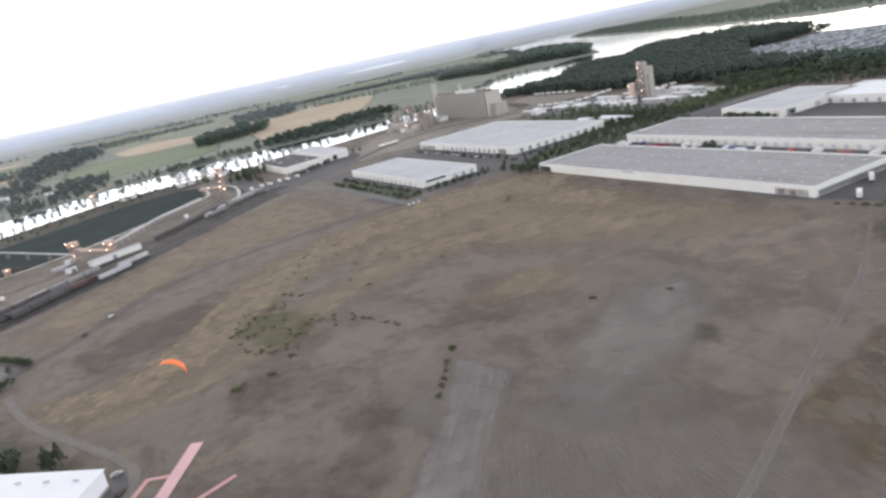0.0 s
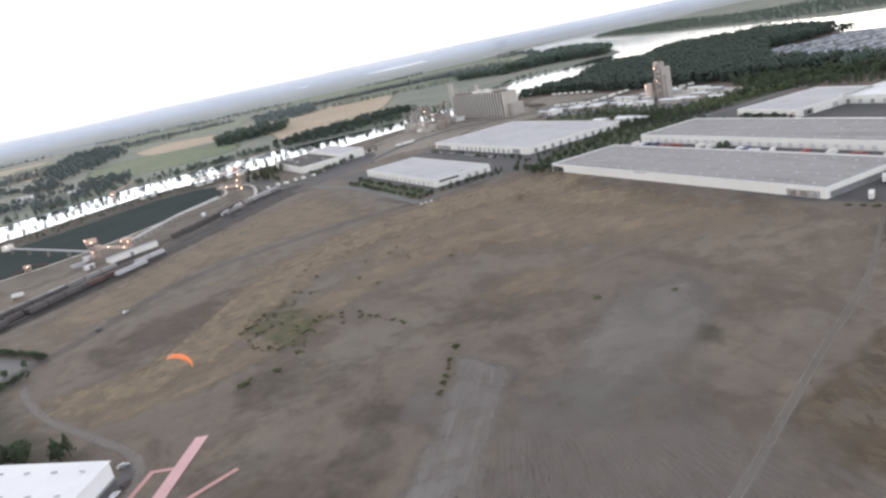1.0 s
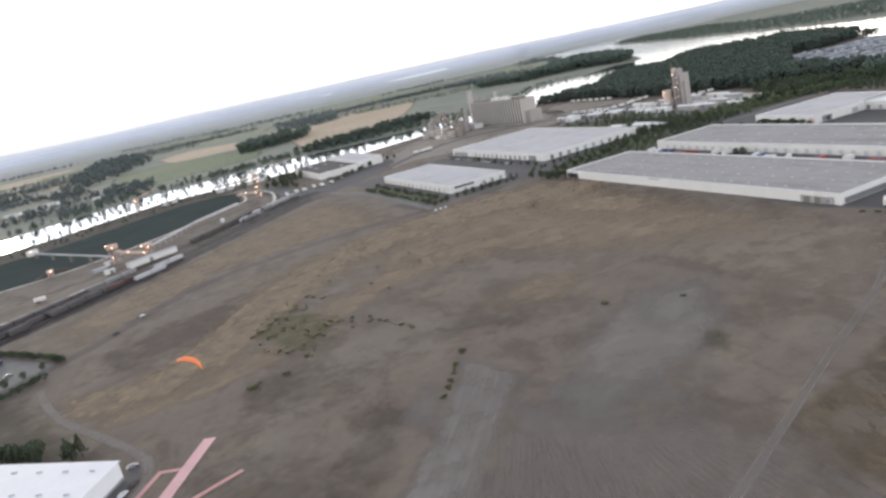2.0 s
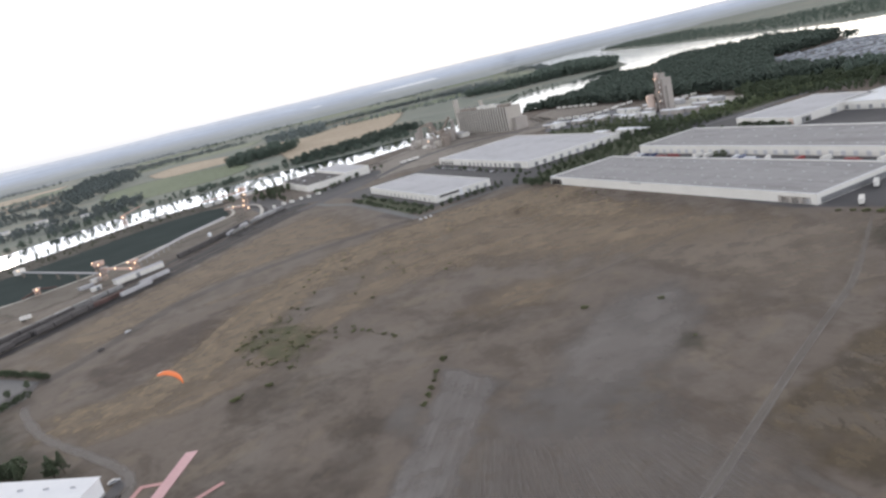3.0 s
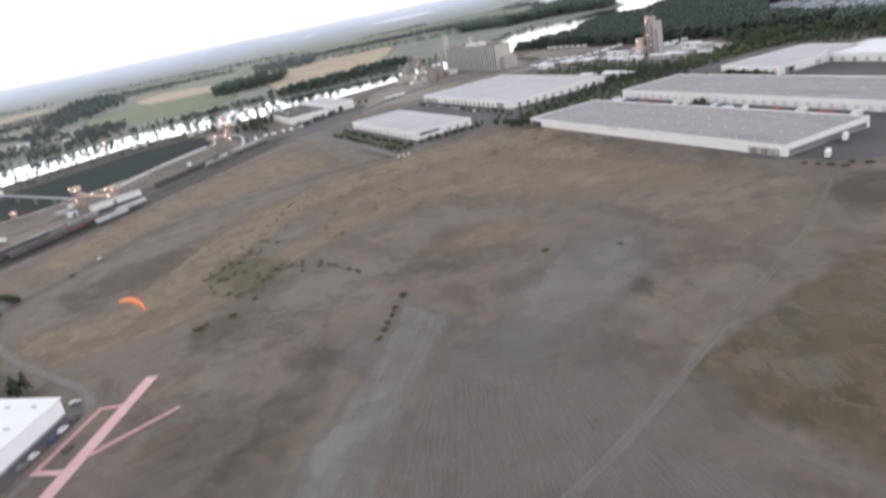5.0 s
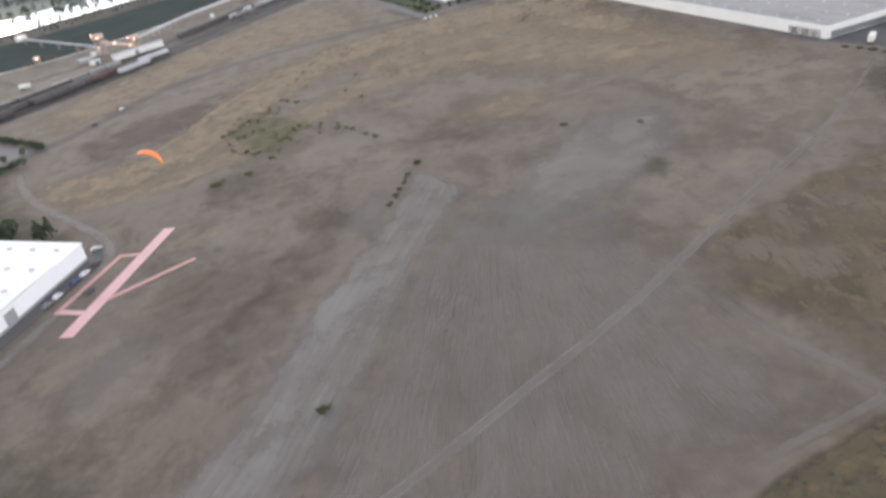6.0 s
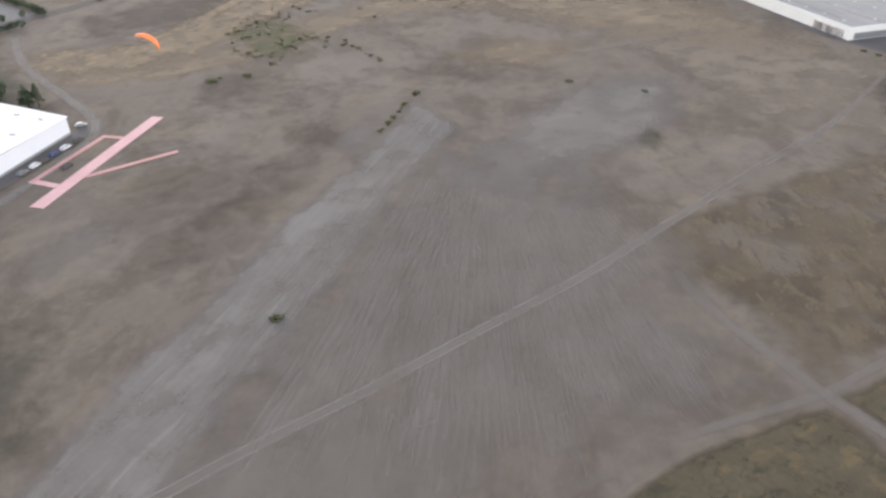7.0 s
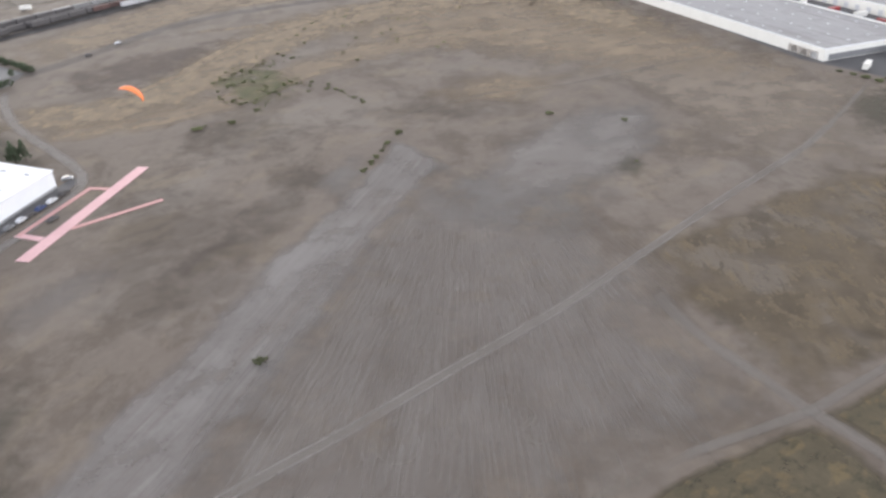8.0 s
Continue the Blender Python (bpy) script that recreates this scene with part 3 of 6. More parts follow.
patch("gravel_patch", [(-60, 240), (-52, 272), (-44, 270), (-39, 246), (-50, 224)], 0.03, M_WORN, "pale worn ground beside the strip", 0.7)
patch("gravel_patch", [(-24, 278), (-8, 262), (12, 262), (44, 250), (60, 240), (40, 212), (14, 206), (-16, 226)], 0.03, M_WORN, "pale worn ground on the field", 0.8)
patch("gravel_patch", [(-4, 228), (-2, 261), (12, 301), (33, 336), (57, 348), (78, 337), (78, 298), (65, 265), (46, 245), (26, 231), (12, 220)], 0.033, M_PALE_GRAVEL, "pale grey gravel patch on the field", 0.5)
patch("gravel_patch", [(27, 294), (33, 318), (49, 335), (70, 334), (75, 315), (70, 293), (55, 285), (41, 280)], 0.036, M_PALE_GRAVEL, "pale grey gravel patch on the field", 0.7)
patch("bare_apron", [(-24, 276), (10, 262), (50, 222), (62, 186), (72, 160), (86, 138), (48, 106), (10, 70), (-40, 50), (-46, 110), (-32, 200)], 0.025, M_APRON, "bare grey ground scraped by tyres", 0.4)


def sheet(name, left, right, z, material, label, columns=6, soft=0.3):
    """A long sheet of ground between two edges; its border value falls to 0 along both sides."""
    a, b = smooth_line(left, 6), smooth_line(right, 6)
    n = max(len(a), len(b))
    verts, faces, uv = [], [], []
    for i in range(n):
        p, q = a[round(i * (len(a) - 1) / (n - 1))], b[round(i * (len(b) - 1) / (n - 1))]
        for k in range(columns + 1):
            f = k / columns
            v = p.lerp(q, f)
            verts.append((v.x, v.y, z))
            uv.append(min(1.0, min(f, 1 - f) / soft) * min(1.0, 0.25 + 0.75 * i))
    w = columns + 1
    for i in range(n - 1):
        faces += [(i * w + k, i * w + k + 1, (i + 1) * w + k + 1, (i + 1) * w + k) for k in range(columns)]
    ob = link_mesh(name, verts, faces, material)
    add_uv(ob.data, uv)
    return tagged(ob, label, kind="structure")


sheet("gravel_strip", [(-40, 294), (-42, 250), (-49, 218), (-57, 182), (-61, 153), (-65, 127), (-68, 110), (-70, 60), (-73, -40)],
      [(-13, 268), (-17, 240), (-23, 215), (-25, 188), (-27, 161), (-30, 139), (-34, 120), (-39, 80), (-44, -40)], 0.04, M_GRAVEL, "pale worn gravel strip across the field", columns=10, soft=0.2)
ribbon("dirt_path", [(-62, 60), (-29.4, 99.4), (-9.8, 120.7), (9.2, 143.1), (35.4, 173.4), (59.9, 206), (88.9, 245), (107, 268), (125.6, 292.6), (146, 326), (172, 372)], (4.8, 2.8), 0.07, M_TRACK, "pale dirt path worn across the field")
ribbon("dirt_path", [(57, 190), (64.5, 170.9), (72.4, 158.3), (80.8, 147.8), (88.4, 137.6), (94.4, 132), (99.7, 125.4), (115, 104)], (5.6, 4.0), 0.065, M_TRACK, "pale dirt path along coarse grass")
ribbon("dirt_path", [(24, 94), (42, 107), (56, 117.4)], (4.5, 3.4), 0.067, M_FAINT, "fading end of the dirt path beside coarse grass")
ribbon("dirt_path", [(53.2, 115.3), (62.7, 122.6), (75, 129.7), (88.4, 137.6), (98.3, 145.8), (109.2, 154.9), (140, 180)], (3.8, 3.0), 0.068, M_TRACK, "pale dirt path beside coarse grass")
patch("coarse_grass", [(54, 204), (60, 180), (70.5, 164), (80, 150), (89, 138.5), (112, 156), (160, 190), (180, 260), (140, 275), (110, 252), (86, 234), (66, 216)], 0.05, M_BROWN_GRASS, "coarse golden-brown grass patch", 0.22)
patch("coarse_grass", [(91, 137), (110, 153), (150, 184), (172, 160), (165, 95), (120, 92), (102, 123)], 0.046, M_OLIVE, "coarse olive-brown grass patch", 0.1)
patch("coarse_grass", [(28, 88), (50, 107), (60, 117), (75, 126), (88.6, 134.5), (98, 123), (118, 92), (80, 40), (10, 40)], 0.048, M_OLIVE, "coarse olive-brown grass patch", 0.08)
# the wheels have worn two lines into the longest path
for side in (-0.9, 0.9):
    ribbon("wheel_line", [(-62 + side, 60 - side), (-29.4 + side, 99.4 - side), (-9.8 + side, 120.7 - side), (9.2 + side, 143.1 - side), (35.4 + side, 173.4 - side), (59.9 + side, 206 - side), (88.9 + side, 245 - side), (107 + side, 268 - side), (125.6 + side, 292.6 - side), (146 + side, 326 - side)], (1.0, 0.7), 0.078, M_BRIGHT_TRACK, "pale wheel line along the dirt path")
# tyre marks swept in arcs over the bare ground, fanning out towards the south
mark_rng = random.Random(11)
mark_verts, mark_faces, mark_uv, mark_kind = [], [], [], []
mark_cover = collections.Counter()


def arcs(count, kind, widest):
    """Sets of side-by-side wheel marks, each set turning the same way."""
    while count > 0:
        a, r0 = radians(mark_rng.uniform(-100, -60)), mark_rng.uniform(95, 215)
        length, bend = mark_rng.uniform(25, 95), mark_rng.gauss(0, 0.05)
        across = mark_rng.uniform(1.5, 2.4)
        for lane in range(mark_rng.randint(2, 5)):
            count -= 1
            z = 0.0505 + 0.00008 * mark_rng.randrange(168)
            wd = mark_rng.uniform(0.18, widest)
            cut0, cut1, foot = mark_rng.uniform(0, 0.3), mark_rng.uniform(0.7, 1.0), mark_rng.uniform(88, 122)
            prev = None
            for k in range(9):
                f = cut0 + (cut1 - cut0) * k / 8
                r = r0 + length * f
                b = a + bend * f * f * length / r
                d = Vector((math.cos(b + bend * 0.5 * f), math.sin(b + bend * 0.5 * f)))
                p = (-17 + r * math.cos(b) - d.y * across * lane, 330 + r * math.sin(b) + d.x * across * lane)
                if not (-46 < p[0] < 68 and p[1] > foot + 0.66 * max(0, p[0] - 24)):
                    prev = None
                    continue
                # marks hardly ever lie over one another
                if prev is not None:
                    cells = {(round((last[0] + (p[0] - last[0]) * q / 12) / 0.7), round((last[1] + (p[1] - last[1]) * q / 12) / 0.7)) for q in range(1, 13)}
                    if any(mark_cover[c] > 1 for c in cells):
                        prev = None
                        continue
                    mark_cover.update(cells)
                last = p
                i = len(mark_verts)
                for s in (-1, 0, 1):
                    mark_verts.append((p[0] - d.y * s * wd, p[1] + d.x * s * wd, z))
                    mark_uv.append(1.2 * math.sin(math.pi * (0.08 + 0.84 * k / 8)) if s == 0 else 0.0)
                if prev is not None:
                    mark_faces.extend([(prev, prev + 1, i + 1, i), (prev + 1, prev + 2, i + 2, i + 1)])
                    mark_kind.extend([kind, kind])
                prev = i


arcs(450, 0, 0.34)
arcs(190, 1, 0.28)
arcs(320, 2, 0.36)
marks = link_mesh("tyre_marks", mark_verts, mark_faces, M_TYRE)
marks.data.materials.append(M_RUT)
marks.data.materials.append(M_TYRE_DARK)
marks.data.polygons.foreach_set("material_index", mark_kind)
add_uv(marks.data, mark_uv)
tagged(marks, "pale and dark curved tyre marks fanning over bare ground", "tyre marks", kind="stuff")
for x, y, r, a0, a1 in ((25.7, 129, 3.0, -80, 70), (25.7, 129, 4.1, -70, 60), (31.5, 124, 3.0, 180, 320), (2, 117, 5.0, 180, 330), (7, 120, 7.0, -30, 50)):
    ribbon("tyre_loop", [(x + r * math.cos(radians(a0 + (a1 - a0) * k / 6)), y + r * math.sin(radians(a0 + (a1 - a0) * k / 6))) for k in range(7)], (0.7, 0.7), 0.056, M_FAINT, "pale looped tyre mark on bare ground", step=2)
ribbon("dirt_path", [(-40, 318), (-6, 350), (31, 365), (68, 391), (101, 413), (117, 420)], (3.0, 3.0), 0.06, M_FAINT, "faint pale path on the field")
patch("weed_patch", [(146, 330), (152, 350), (176, 368), (200, 340), (172, 300), (146, 306)], 0.05, M_DULL_GRASS, "dull green weeds at the field's corner", 0.6)
ribbon("railway_bed", [(-440, 390), (-384, 478), (-361, 536), (-342, 592), (-318, 670), (-299, 728)], (9, 8), 0.075, M_BALLAST, "dark ballast bed beside the yard", edge_soft=False)
ribbon("cinder_verge", [(-425, 330), (-374, 418), (-345, 475), (-322, 530), (-300, 590), (-280, 650), (-256, 725), (-236, 785), (-212, 825)], (32, 26), 0.056, M_TRACKSIDE, "dark cindery verge beside the railway")
ribbon("grey_lane", [(-300, 318), (-286, 344), (-274, 372), (-259, 416), (-250, 460), (-229, 510), (-194, 543), (-147, 578), (-109, 597), (-76, 611)], (15, 19), 0.06, M_PALE_ROAD, "worn grey lane crossing the field")
ribbon("dirt_path", [(-266, 352), (-252, 330), (-222, 298), (-186, 271), (-162, 253), (-149, 237), (-146, 208), (-150, 150)], (6, 7), 0.065, M_BRIGHT_TRACK, "pale dirt path round the white building")
ribbon("railway_bed", [(-450, 330), (-392, 432), (-368, 470), (-340, 540), (-318, 592), (-296, 652), (-272, 740), (-254, 806), (-230, 850)], (50, 40), 0.052, M_TRACKSIDE, "dark cindery ground between the tracks")
ribbon("railway_bed", [(-420, 310), (-366, 434), (-359, 447), (-328, 540), (-305, 594), (-280, 664), (-251, 753), (-216, 818), (-190, 860)], (20, 15), 0.08, M_BALLAST, "dark ballast bed along the field", edge_soft=False)
ribbon("road", [(-232, 800), (-216, 818), (-190, 860), (-163, 925), (-125, 1020), (-60, 1085), (41, 1080), (120, 1065), (170, 980)], (13, 10), 0.09, M_ROAD, "dark asphalt road to the silos", edge_soft=False)
ribbon("road", [(-212, 815), (-194, 790), (-163, 760), (-122, 690), (-84, 622), (-74, 612), (-40, 640), (-4, 664)], (8, 7), 0.1, M_PALE_ASPHALT, "pale asphalt road round the warehouse", edge_soft=False)
patch("pale_apron", [(-128, 668), (-100, 625), (-82, 606), (-78, 612), (-96, 640), (-120, 676)], 0.07, M_PALE_ROAD, "pale paved apron beside the road", 0.4)
ribbon("railway_bed", [(-430, 380), (-390, 466), (-378, 475), (-349, 543), (-328, 592), (-309, 643), (-289, 724), (-280, 791), (-258, 840), (-226, 870), (-190, 940)], (9, 9), 0.05, M_PALE_ASPHALT, "grey ballast bed of the railway", edge_soft=False)
ribbon("railway_bed", [(-450, 392), (-404, 480), (-390, 492), (-362, 552), (-343, 600), (-322, 650), (-300, 726), (-290, 791), (-282, 830)], (7, 6), 0.06, M_BALLAST, "dark ballast bed of the railway", edge_soft=False)
ribbon("railway_bed", [(-300, 726), (-284, 794), (-288, 855), (-313, 908), (-350, 938), (-400, 932), (-450, 882)], (8, 8), 0.055, M_BALLAST, "dark ballast bed of the rail loop", edge_soft=False)
ribbon("dirt_path", [(-400, 745), (-360, 760), (-330, 800), (-318, 850), (-330, 900)], (4, 4), 0.07, M_TRACK, "pale track along the basin")
patch("lawn", [(-166, 772), (-152, 792), (-110, 722), (-66, 642), (-78, 622), (-112, 674)], 0.06, M_LAWN, "mown green lawn between hedge rows", 0.2)
patch("bank_strip", [(-690, 790), (-610, 760), (-560, 820), (-490, 920), (-420, 1000), (-380, 1040), (-440, 1085), (-525, 1052), (-570, 975), (-612, 900)], 0.05, M_BANK, "dark strip of land between basin and river", 0.2)
patch("yard", [(-420, 540), (-350, 620), (-312, 690), (-300, 780), (-300, 850), (-330, 900), (-352, 855), (-395, 735), (-436, 660), (-490, 600)], 0.04, M_YARD, "sandy yard of the bulk terminal", 0.2)
patch("sandy_lot", [(-161, 900), (-186, 1010), (-176, 1090), (-143, 1150), (-70, 1170), (10, 1110), (34, 1060), (-16, 1058), (-78, 941), (-133, 934)], 0.045, M_SAND, "tan bare earth between hall and silos", 0.12)
patch("brown_soil", [(246, 975), (272, 1030), (296, 940), (270, 895), (258, 920)], 0.045, M_YARD, "bare reddish-brown soil before the wood", 0.15)
patch("sandy_lot", [(-219, 1050), (-174, 1095), (-90, 1125), (-6, 1115), (76, 1105), (60, 1230), (-40, 1160), (-150, 1190)], 0.04, M_SAND, "bare sandy lot beside the river", 0.2)
patch("sandy_lot", [(-235, 1010), (-200, 1110), (-110, 1180), (-20, 1220), (70, 1180), (150, 1110), (240, 990), (300, 900), (240, 820), (150, 810), (100, 1010), (-60, 1015)], 0.03, M_SAND, "dusty grey ground between the works and silos", 0.15)
patch("sandy_lot", [(60, 1130), (150, 1110), (190, 1090), (150, 1210), (90, 1300), (50, 1250)], 0.04, M_SAND, "bare sandy lot beside the wood", 0.2)
patch("pale_lot", [(205, 880), (262, 862), (300, 880), (285, 930), (245, 1000), (205, 960)], 0.05, M_PALE_SAND, "pale sandy lot behind the works", 0.15)
slab("asphalt_yard", [(-195, 835), (-160, 790), (-70, 640), (-8, 668), (34, 648), (60, 610), (150, 410), (162, 398), (180, 380), (240, 368), (340, 420), (340, 780), (150, 800), (100, 900), (-60, 930)], -0.3, 0.015, M_ROAD, "dark asphalt yard between warehouses")
slab("grey_yard", [(60, 1000), (100, 902), (150, 802), (232, 790), (262, 850), (232, 900), (205, 960), (150, 1100), (70, 1110)], -0.3, 0.075, M_PALE_LOT, "pale grey yard round the cement works")
patch("scrub_ground", [(62, 1004), (106, 966), (142, 904), (186, 850), (190, 788), (156, 800), (126, 834), (96, 905), (62, 960)], 0.095, M_LAWN, "green scrubby ground before the works", 0.12)
patch("scrub_ground", [(176, 852), (216, 850), (260, 870), (330, 886), (372, 888), (402, 834), (330, 826), (277, 804), (240, 788), (184, 790)], 0.099, M_LAWN, "green scrubby ground along the lane", 0.12)
patch("scrub_ground", [(18, 652), (32, 640), (62, 661), (90, 677), (118, 693), (170, 722), (192, 748), (172, 776), (132, 800), (96, 768), (56, 730), (30, 692)], 0.103, M_LAWN, "green scrubby ground between two warehouses", 0.12)
ribbon("grey_lane", [(196, 752), (210, 762), (240, 772), (277, 798), (329, 821), (400, 826)], (9, 8), 0.1, M_PALE_ASPHALT, "pale lane along the green scrub", edge_soft=False)
slab("asphalt_lot", [(-268, 884), (-236, 846), (-204, 838), (-184, 890), (-160, 965), (-168, 1004), (-182, 1008), (-244, 918)], -0.3, 0.06, M_ROAD, "dark asphalt lot before the hall")
slab("asphalt_lot", [(-322, 905), (-292, 850), (-262, 812), (-228, 838), (-268, 886), (-306, 958), (-352, 1015), (-348, 950)], -0.3, 0.045, M_ROAD, "dark asphalt lot beside the rail loop")
slab("asphalt_lot", [(-350, 418), (-332, 409), (-276, 380), (-268, 356), (-277, 333), (-330, 340)], -0.3, 0.03, M_PALE_ASPHALT, "grey asphalt lot beside the lane")
slab("vehicle_lot", [(405, 1050), (430, 1190), (449, 1274), (482, 1300), (524, 1288), (590, 1334), (622, 1270), (690, 1180), (760, 1060), (660, 900), (560, 850), (450, 880), (412, 975)], -0.3, 0.04, M_ROAD, "dark asphalt vehicle lot among woods")
basin = [(-700, 640), (-560, 560), (-480, 618), (-433, 660), (-393, 733), (-352, 854), (-348, 900), (-388, 985), (-415, 998), (-468, 965), (-512, 890), (-568, 805), (-640, 720)]
slab("dark_basin", basin, -0.5, 0.1, M_BASIN, "dark green lined basin beside the river")
slab("jetty", [(-540, 795), (-537, 792), (-500, 848), (-503, 851)], -0.5, 1.6, M_PALE_SAND, "pale concrete jetty along the basin")
ribbon("basin_edge", [(-560, 560), (-480, 616), (-433, 658), (-391, 733), (-349, 854), (-344, 902), (-384, 990)], (8, 6), 0.16, M_PALE_SAND, "pale concrete edge of the basin")
patch("stubble_field", [(-1084, 2191), (-1050, 2371), (-831, 2251), (-640, 1980), (-750, 1930), (-906, 1922)], 0.06, M_TAN, "pale stubble field beyond the river", 0.1, 40)
patch("stubble_field", [(-428, 1470), (-353, 1560), (-257, 1740), (-300, 2479), (-494, 2703), (-584, 2282), (-820, 2420), (-620, 1990)], 0.06, M_TAN, "pale stubble field beyond the river", 0.1, 40)
patch("green_field", [(-30, 2990), (60, 2780), (150, 2900), (185, 3180), (140, 3500), (35, 3620), (-20, 3350)], 0.05, M_STRIPS[3], "pale green field on the spit", 0.1, 40)
patch("stubble_field", [(-1623, 2408), (-1383, 2252), (-1190, 1900), (-1308, 1955)], 0.06, M_TAN, "pale stubble field beyond the river", 0.1, 40)
patch("green_field", [(-1022, 1805), (-957, 1926), (-694, 1862), (-540, 1600), (-584, 1450), (-811, 1441)], 0.05, M_GREEN, "green field beyond the river", 0.1, 40)

# long strips of farmland towards the horizon, divided by green lanes
farm_rng = random.Random(31)
for k in range(44):
    x, y = farm_rng.uniform(-2600, 150), farm_rng.uniform(1750, 3850)
    if -1250 < x + 60 and y < 2500 or x > -100 and y < 3350:
        continue
    l, d, a = farm_rng.uniform(130, 420), farm_rng.uniform(40, 150), farm_rng.uniform(0.1, 0.4)
    ux, uy, vx, vy = math.cos(a) * l, math.sin(a) * l, -math.sin(a) * d, math.cos(a) * d
    block = [(x + ux * i + vx * j, y + uy * i + vy * j) for i, j in ((-1, -1), (0, -1), (1, -1), (1, 0), (1, 1), (0, 1), (-1, 1), (-1, 0))]
    patch("far_field", block, 0.05 + 0.004 * k, M_STRIPS[k % 5], "far strip of farmland beyond the river", 0.12, 60)


def ridge(name, far, base, height, a0, a1, rough, material, label):
    """A range of hills far off, with a face, a crest and a back; it swings back behind the wide bay."""
    n, rows = 160, []
    for k, (dr, f) in enumerate(((-base * 0.8, 0.0), (-base * 0.4, 0.55), (0, 1.0), (base * 0.5, 0.0))):
        for i in range(n + 1):
            a = radians(a0 + (a1 - a0) * i / n)
            g = min(1.0, max(0.0, math.degrees(a) / 2.4))
            away = 1 + g * g * (3 - 2 * g) * ((4660 + (far - 4150) * 0.38) / far - 1)
            h = (116 + (height(i / n) - 116) * away) * (1 + rough * noise.noise((i * 0.11, far * 0.01, 0)) + rough * 0.4 * noise.noise((i * 0.5, far, 3)))
            rows.append((math.sin(a) * (far + dr) * away, math.cos(a) * (far + dr) * away, h * f - (1.0 if f == 0 else 0)))
    faces = [(k * (n + 1) + i, k * (n + 1) + i + 1, (k + 1) * (n + 1) + i + 1, (k + 1) * (n + 1) + i) for k in range(3) for i in range(n)]
    return tagged(link_mesh(name, rows, faces, material, True), label, kind="structure")


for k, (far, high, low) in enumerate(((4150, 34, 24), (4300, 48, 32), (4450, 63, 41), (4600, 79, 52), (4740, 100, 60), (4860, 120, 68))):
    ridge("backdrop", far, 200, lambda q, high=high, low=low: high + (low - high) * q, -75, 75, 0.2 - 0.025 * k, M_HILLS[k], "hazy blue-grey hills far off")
# far lakes, slivers on the hazy ridges; the sky's shine is painted near white
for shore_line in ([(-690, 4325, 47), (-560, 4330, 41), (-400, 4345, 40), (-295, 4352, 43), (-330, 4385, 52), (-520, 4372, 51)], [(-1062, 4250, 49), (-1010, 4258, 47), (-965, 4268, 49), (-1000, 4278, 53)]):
    tagged(link_mesh("backdrop", shore_line, [tuple(range(len(shore_line)))], M_FAR_SHEEN), "pale sliver of a far lake", kind="structure")


# ---------------------------------------------------------------- buildings
def warehouse(at, turn, length, depth, h, label, roof=M_ROOF, wall=M_WHITE, lights=(0, 0), doors=(), name="warehouse", light_size=(1.7, 0.8)):
    """A flat-roofed hall. Local x runs along the front, y into the depth."""
    w = root(name, pose(*at, 0, 0, 0, turn), label, "warehouse")
    th = 0.5
    part("wall", boxed(0, length, 0, th, 0, h), wall, w)
    part("wall", boxed(0, length, depth - th, depth, 0, h), wall, w)
    part("wall", boxed(0, th, th, depth - th, 0, h), wall, w)
    part("wall", boxed(length - th, length, th, depth - th, 0, h), wall, w)
    part("roof", boxed(th, length - th, th, depth - th, h - 1.2, h - 0.7), roof, w, "flat membrane roof")
    cap = bmesh.new()
    for a in ((-0.1, length + 0.1, -0.1, th + 0.1), (-0.1, length + 0.1, depth - th - 0.1, depth + 0.1), (-0.1, th + 0.1, th + 0.1, depth - th - 0.1), (length - th - 0.1, length + 0.1, th + 0.1, depth - th - 0.1)):
        box(cap, *a, h, h + 0.25)
    part("coping", cap, M_WHITE_ROOF, w)
    n, k = lights
    first = None
    for i in range(n):
        for j in range(k):
            x, y = (i + 0.5 + 0.25 * (j % 2)) * length / (n + 0.5), (j + 0.5) * depth / k
            if first is None:
                first = part("skylight", boxed(-light_size[0] / 2, light_size[0] / 2, -light_size[1] / 2, light_size[1] / 2, -0.1, 0.45, bevel=0.15), M_SKYLIGHT, w, "pale roof light")
                first.location = (x, y, h - 0.7)
            else:
                again(first, x, y, h - 0.7)
    for side, s, width, z0, z1, material in doors:
        if side == "front":
            b = boxed(s, s + width, -0.15, 0.1, z0, z1)
        elif side == "back":
            b = boxed(s, s + width, depth - 0.1, depth + 0.15, z0, z1)
        elif side == "right":
            b = boxed(length - 0.1, length + 0.15, s, s + width, z0, z1)
        else:
            b = boxed(-0.15, 0.1, s, s + width, z0, z1)
        part("bay_door" if width < 8 else "bay_recess", b, material, w)
    return w


def dock_row(side, start, count, gap, width=3.2, top=3.8, material=M_GREY):
    return [(side, start + i * gap, width, 0.3, top, material) for i in range(count)]


warehouse((36.6, 630.5), -61.3, 257, 66, 6.1, "long white warehouse with grey flat roof and skylights", lights=(18, 4),
          doors=[("front", 232, 21, 0.2, 3.9, M_CEMENT), *[("front", 234 + 7 * i, 4.4, 0.3, 3.4, M_WHITE_ROOF) for i in range(3)],
                 ("front", 2, 14, 0.2, 4.2, M_DARK), *[("front", 3.2 + 4.4 * i, 2.6, 0.3, 3.6, M_WHITE) for i in range(3)],
                 ("right", 3, 60, 0.3, 3.4, M_GREY), ("front", 104, 12, 5.2, 5.8, M_GREY), *dock_row("back", 20, 26, 8)])
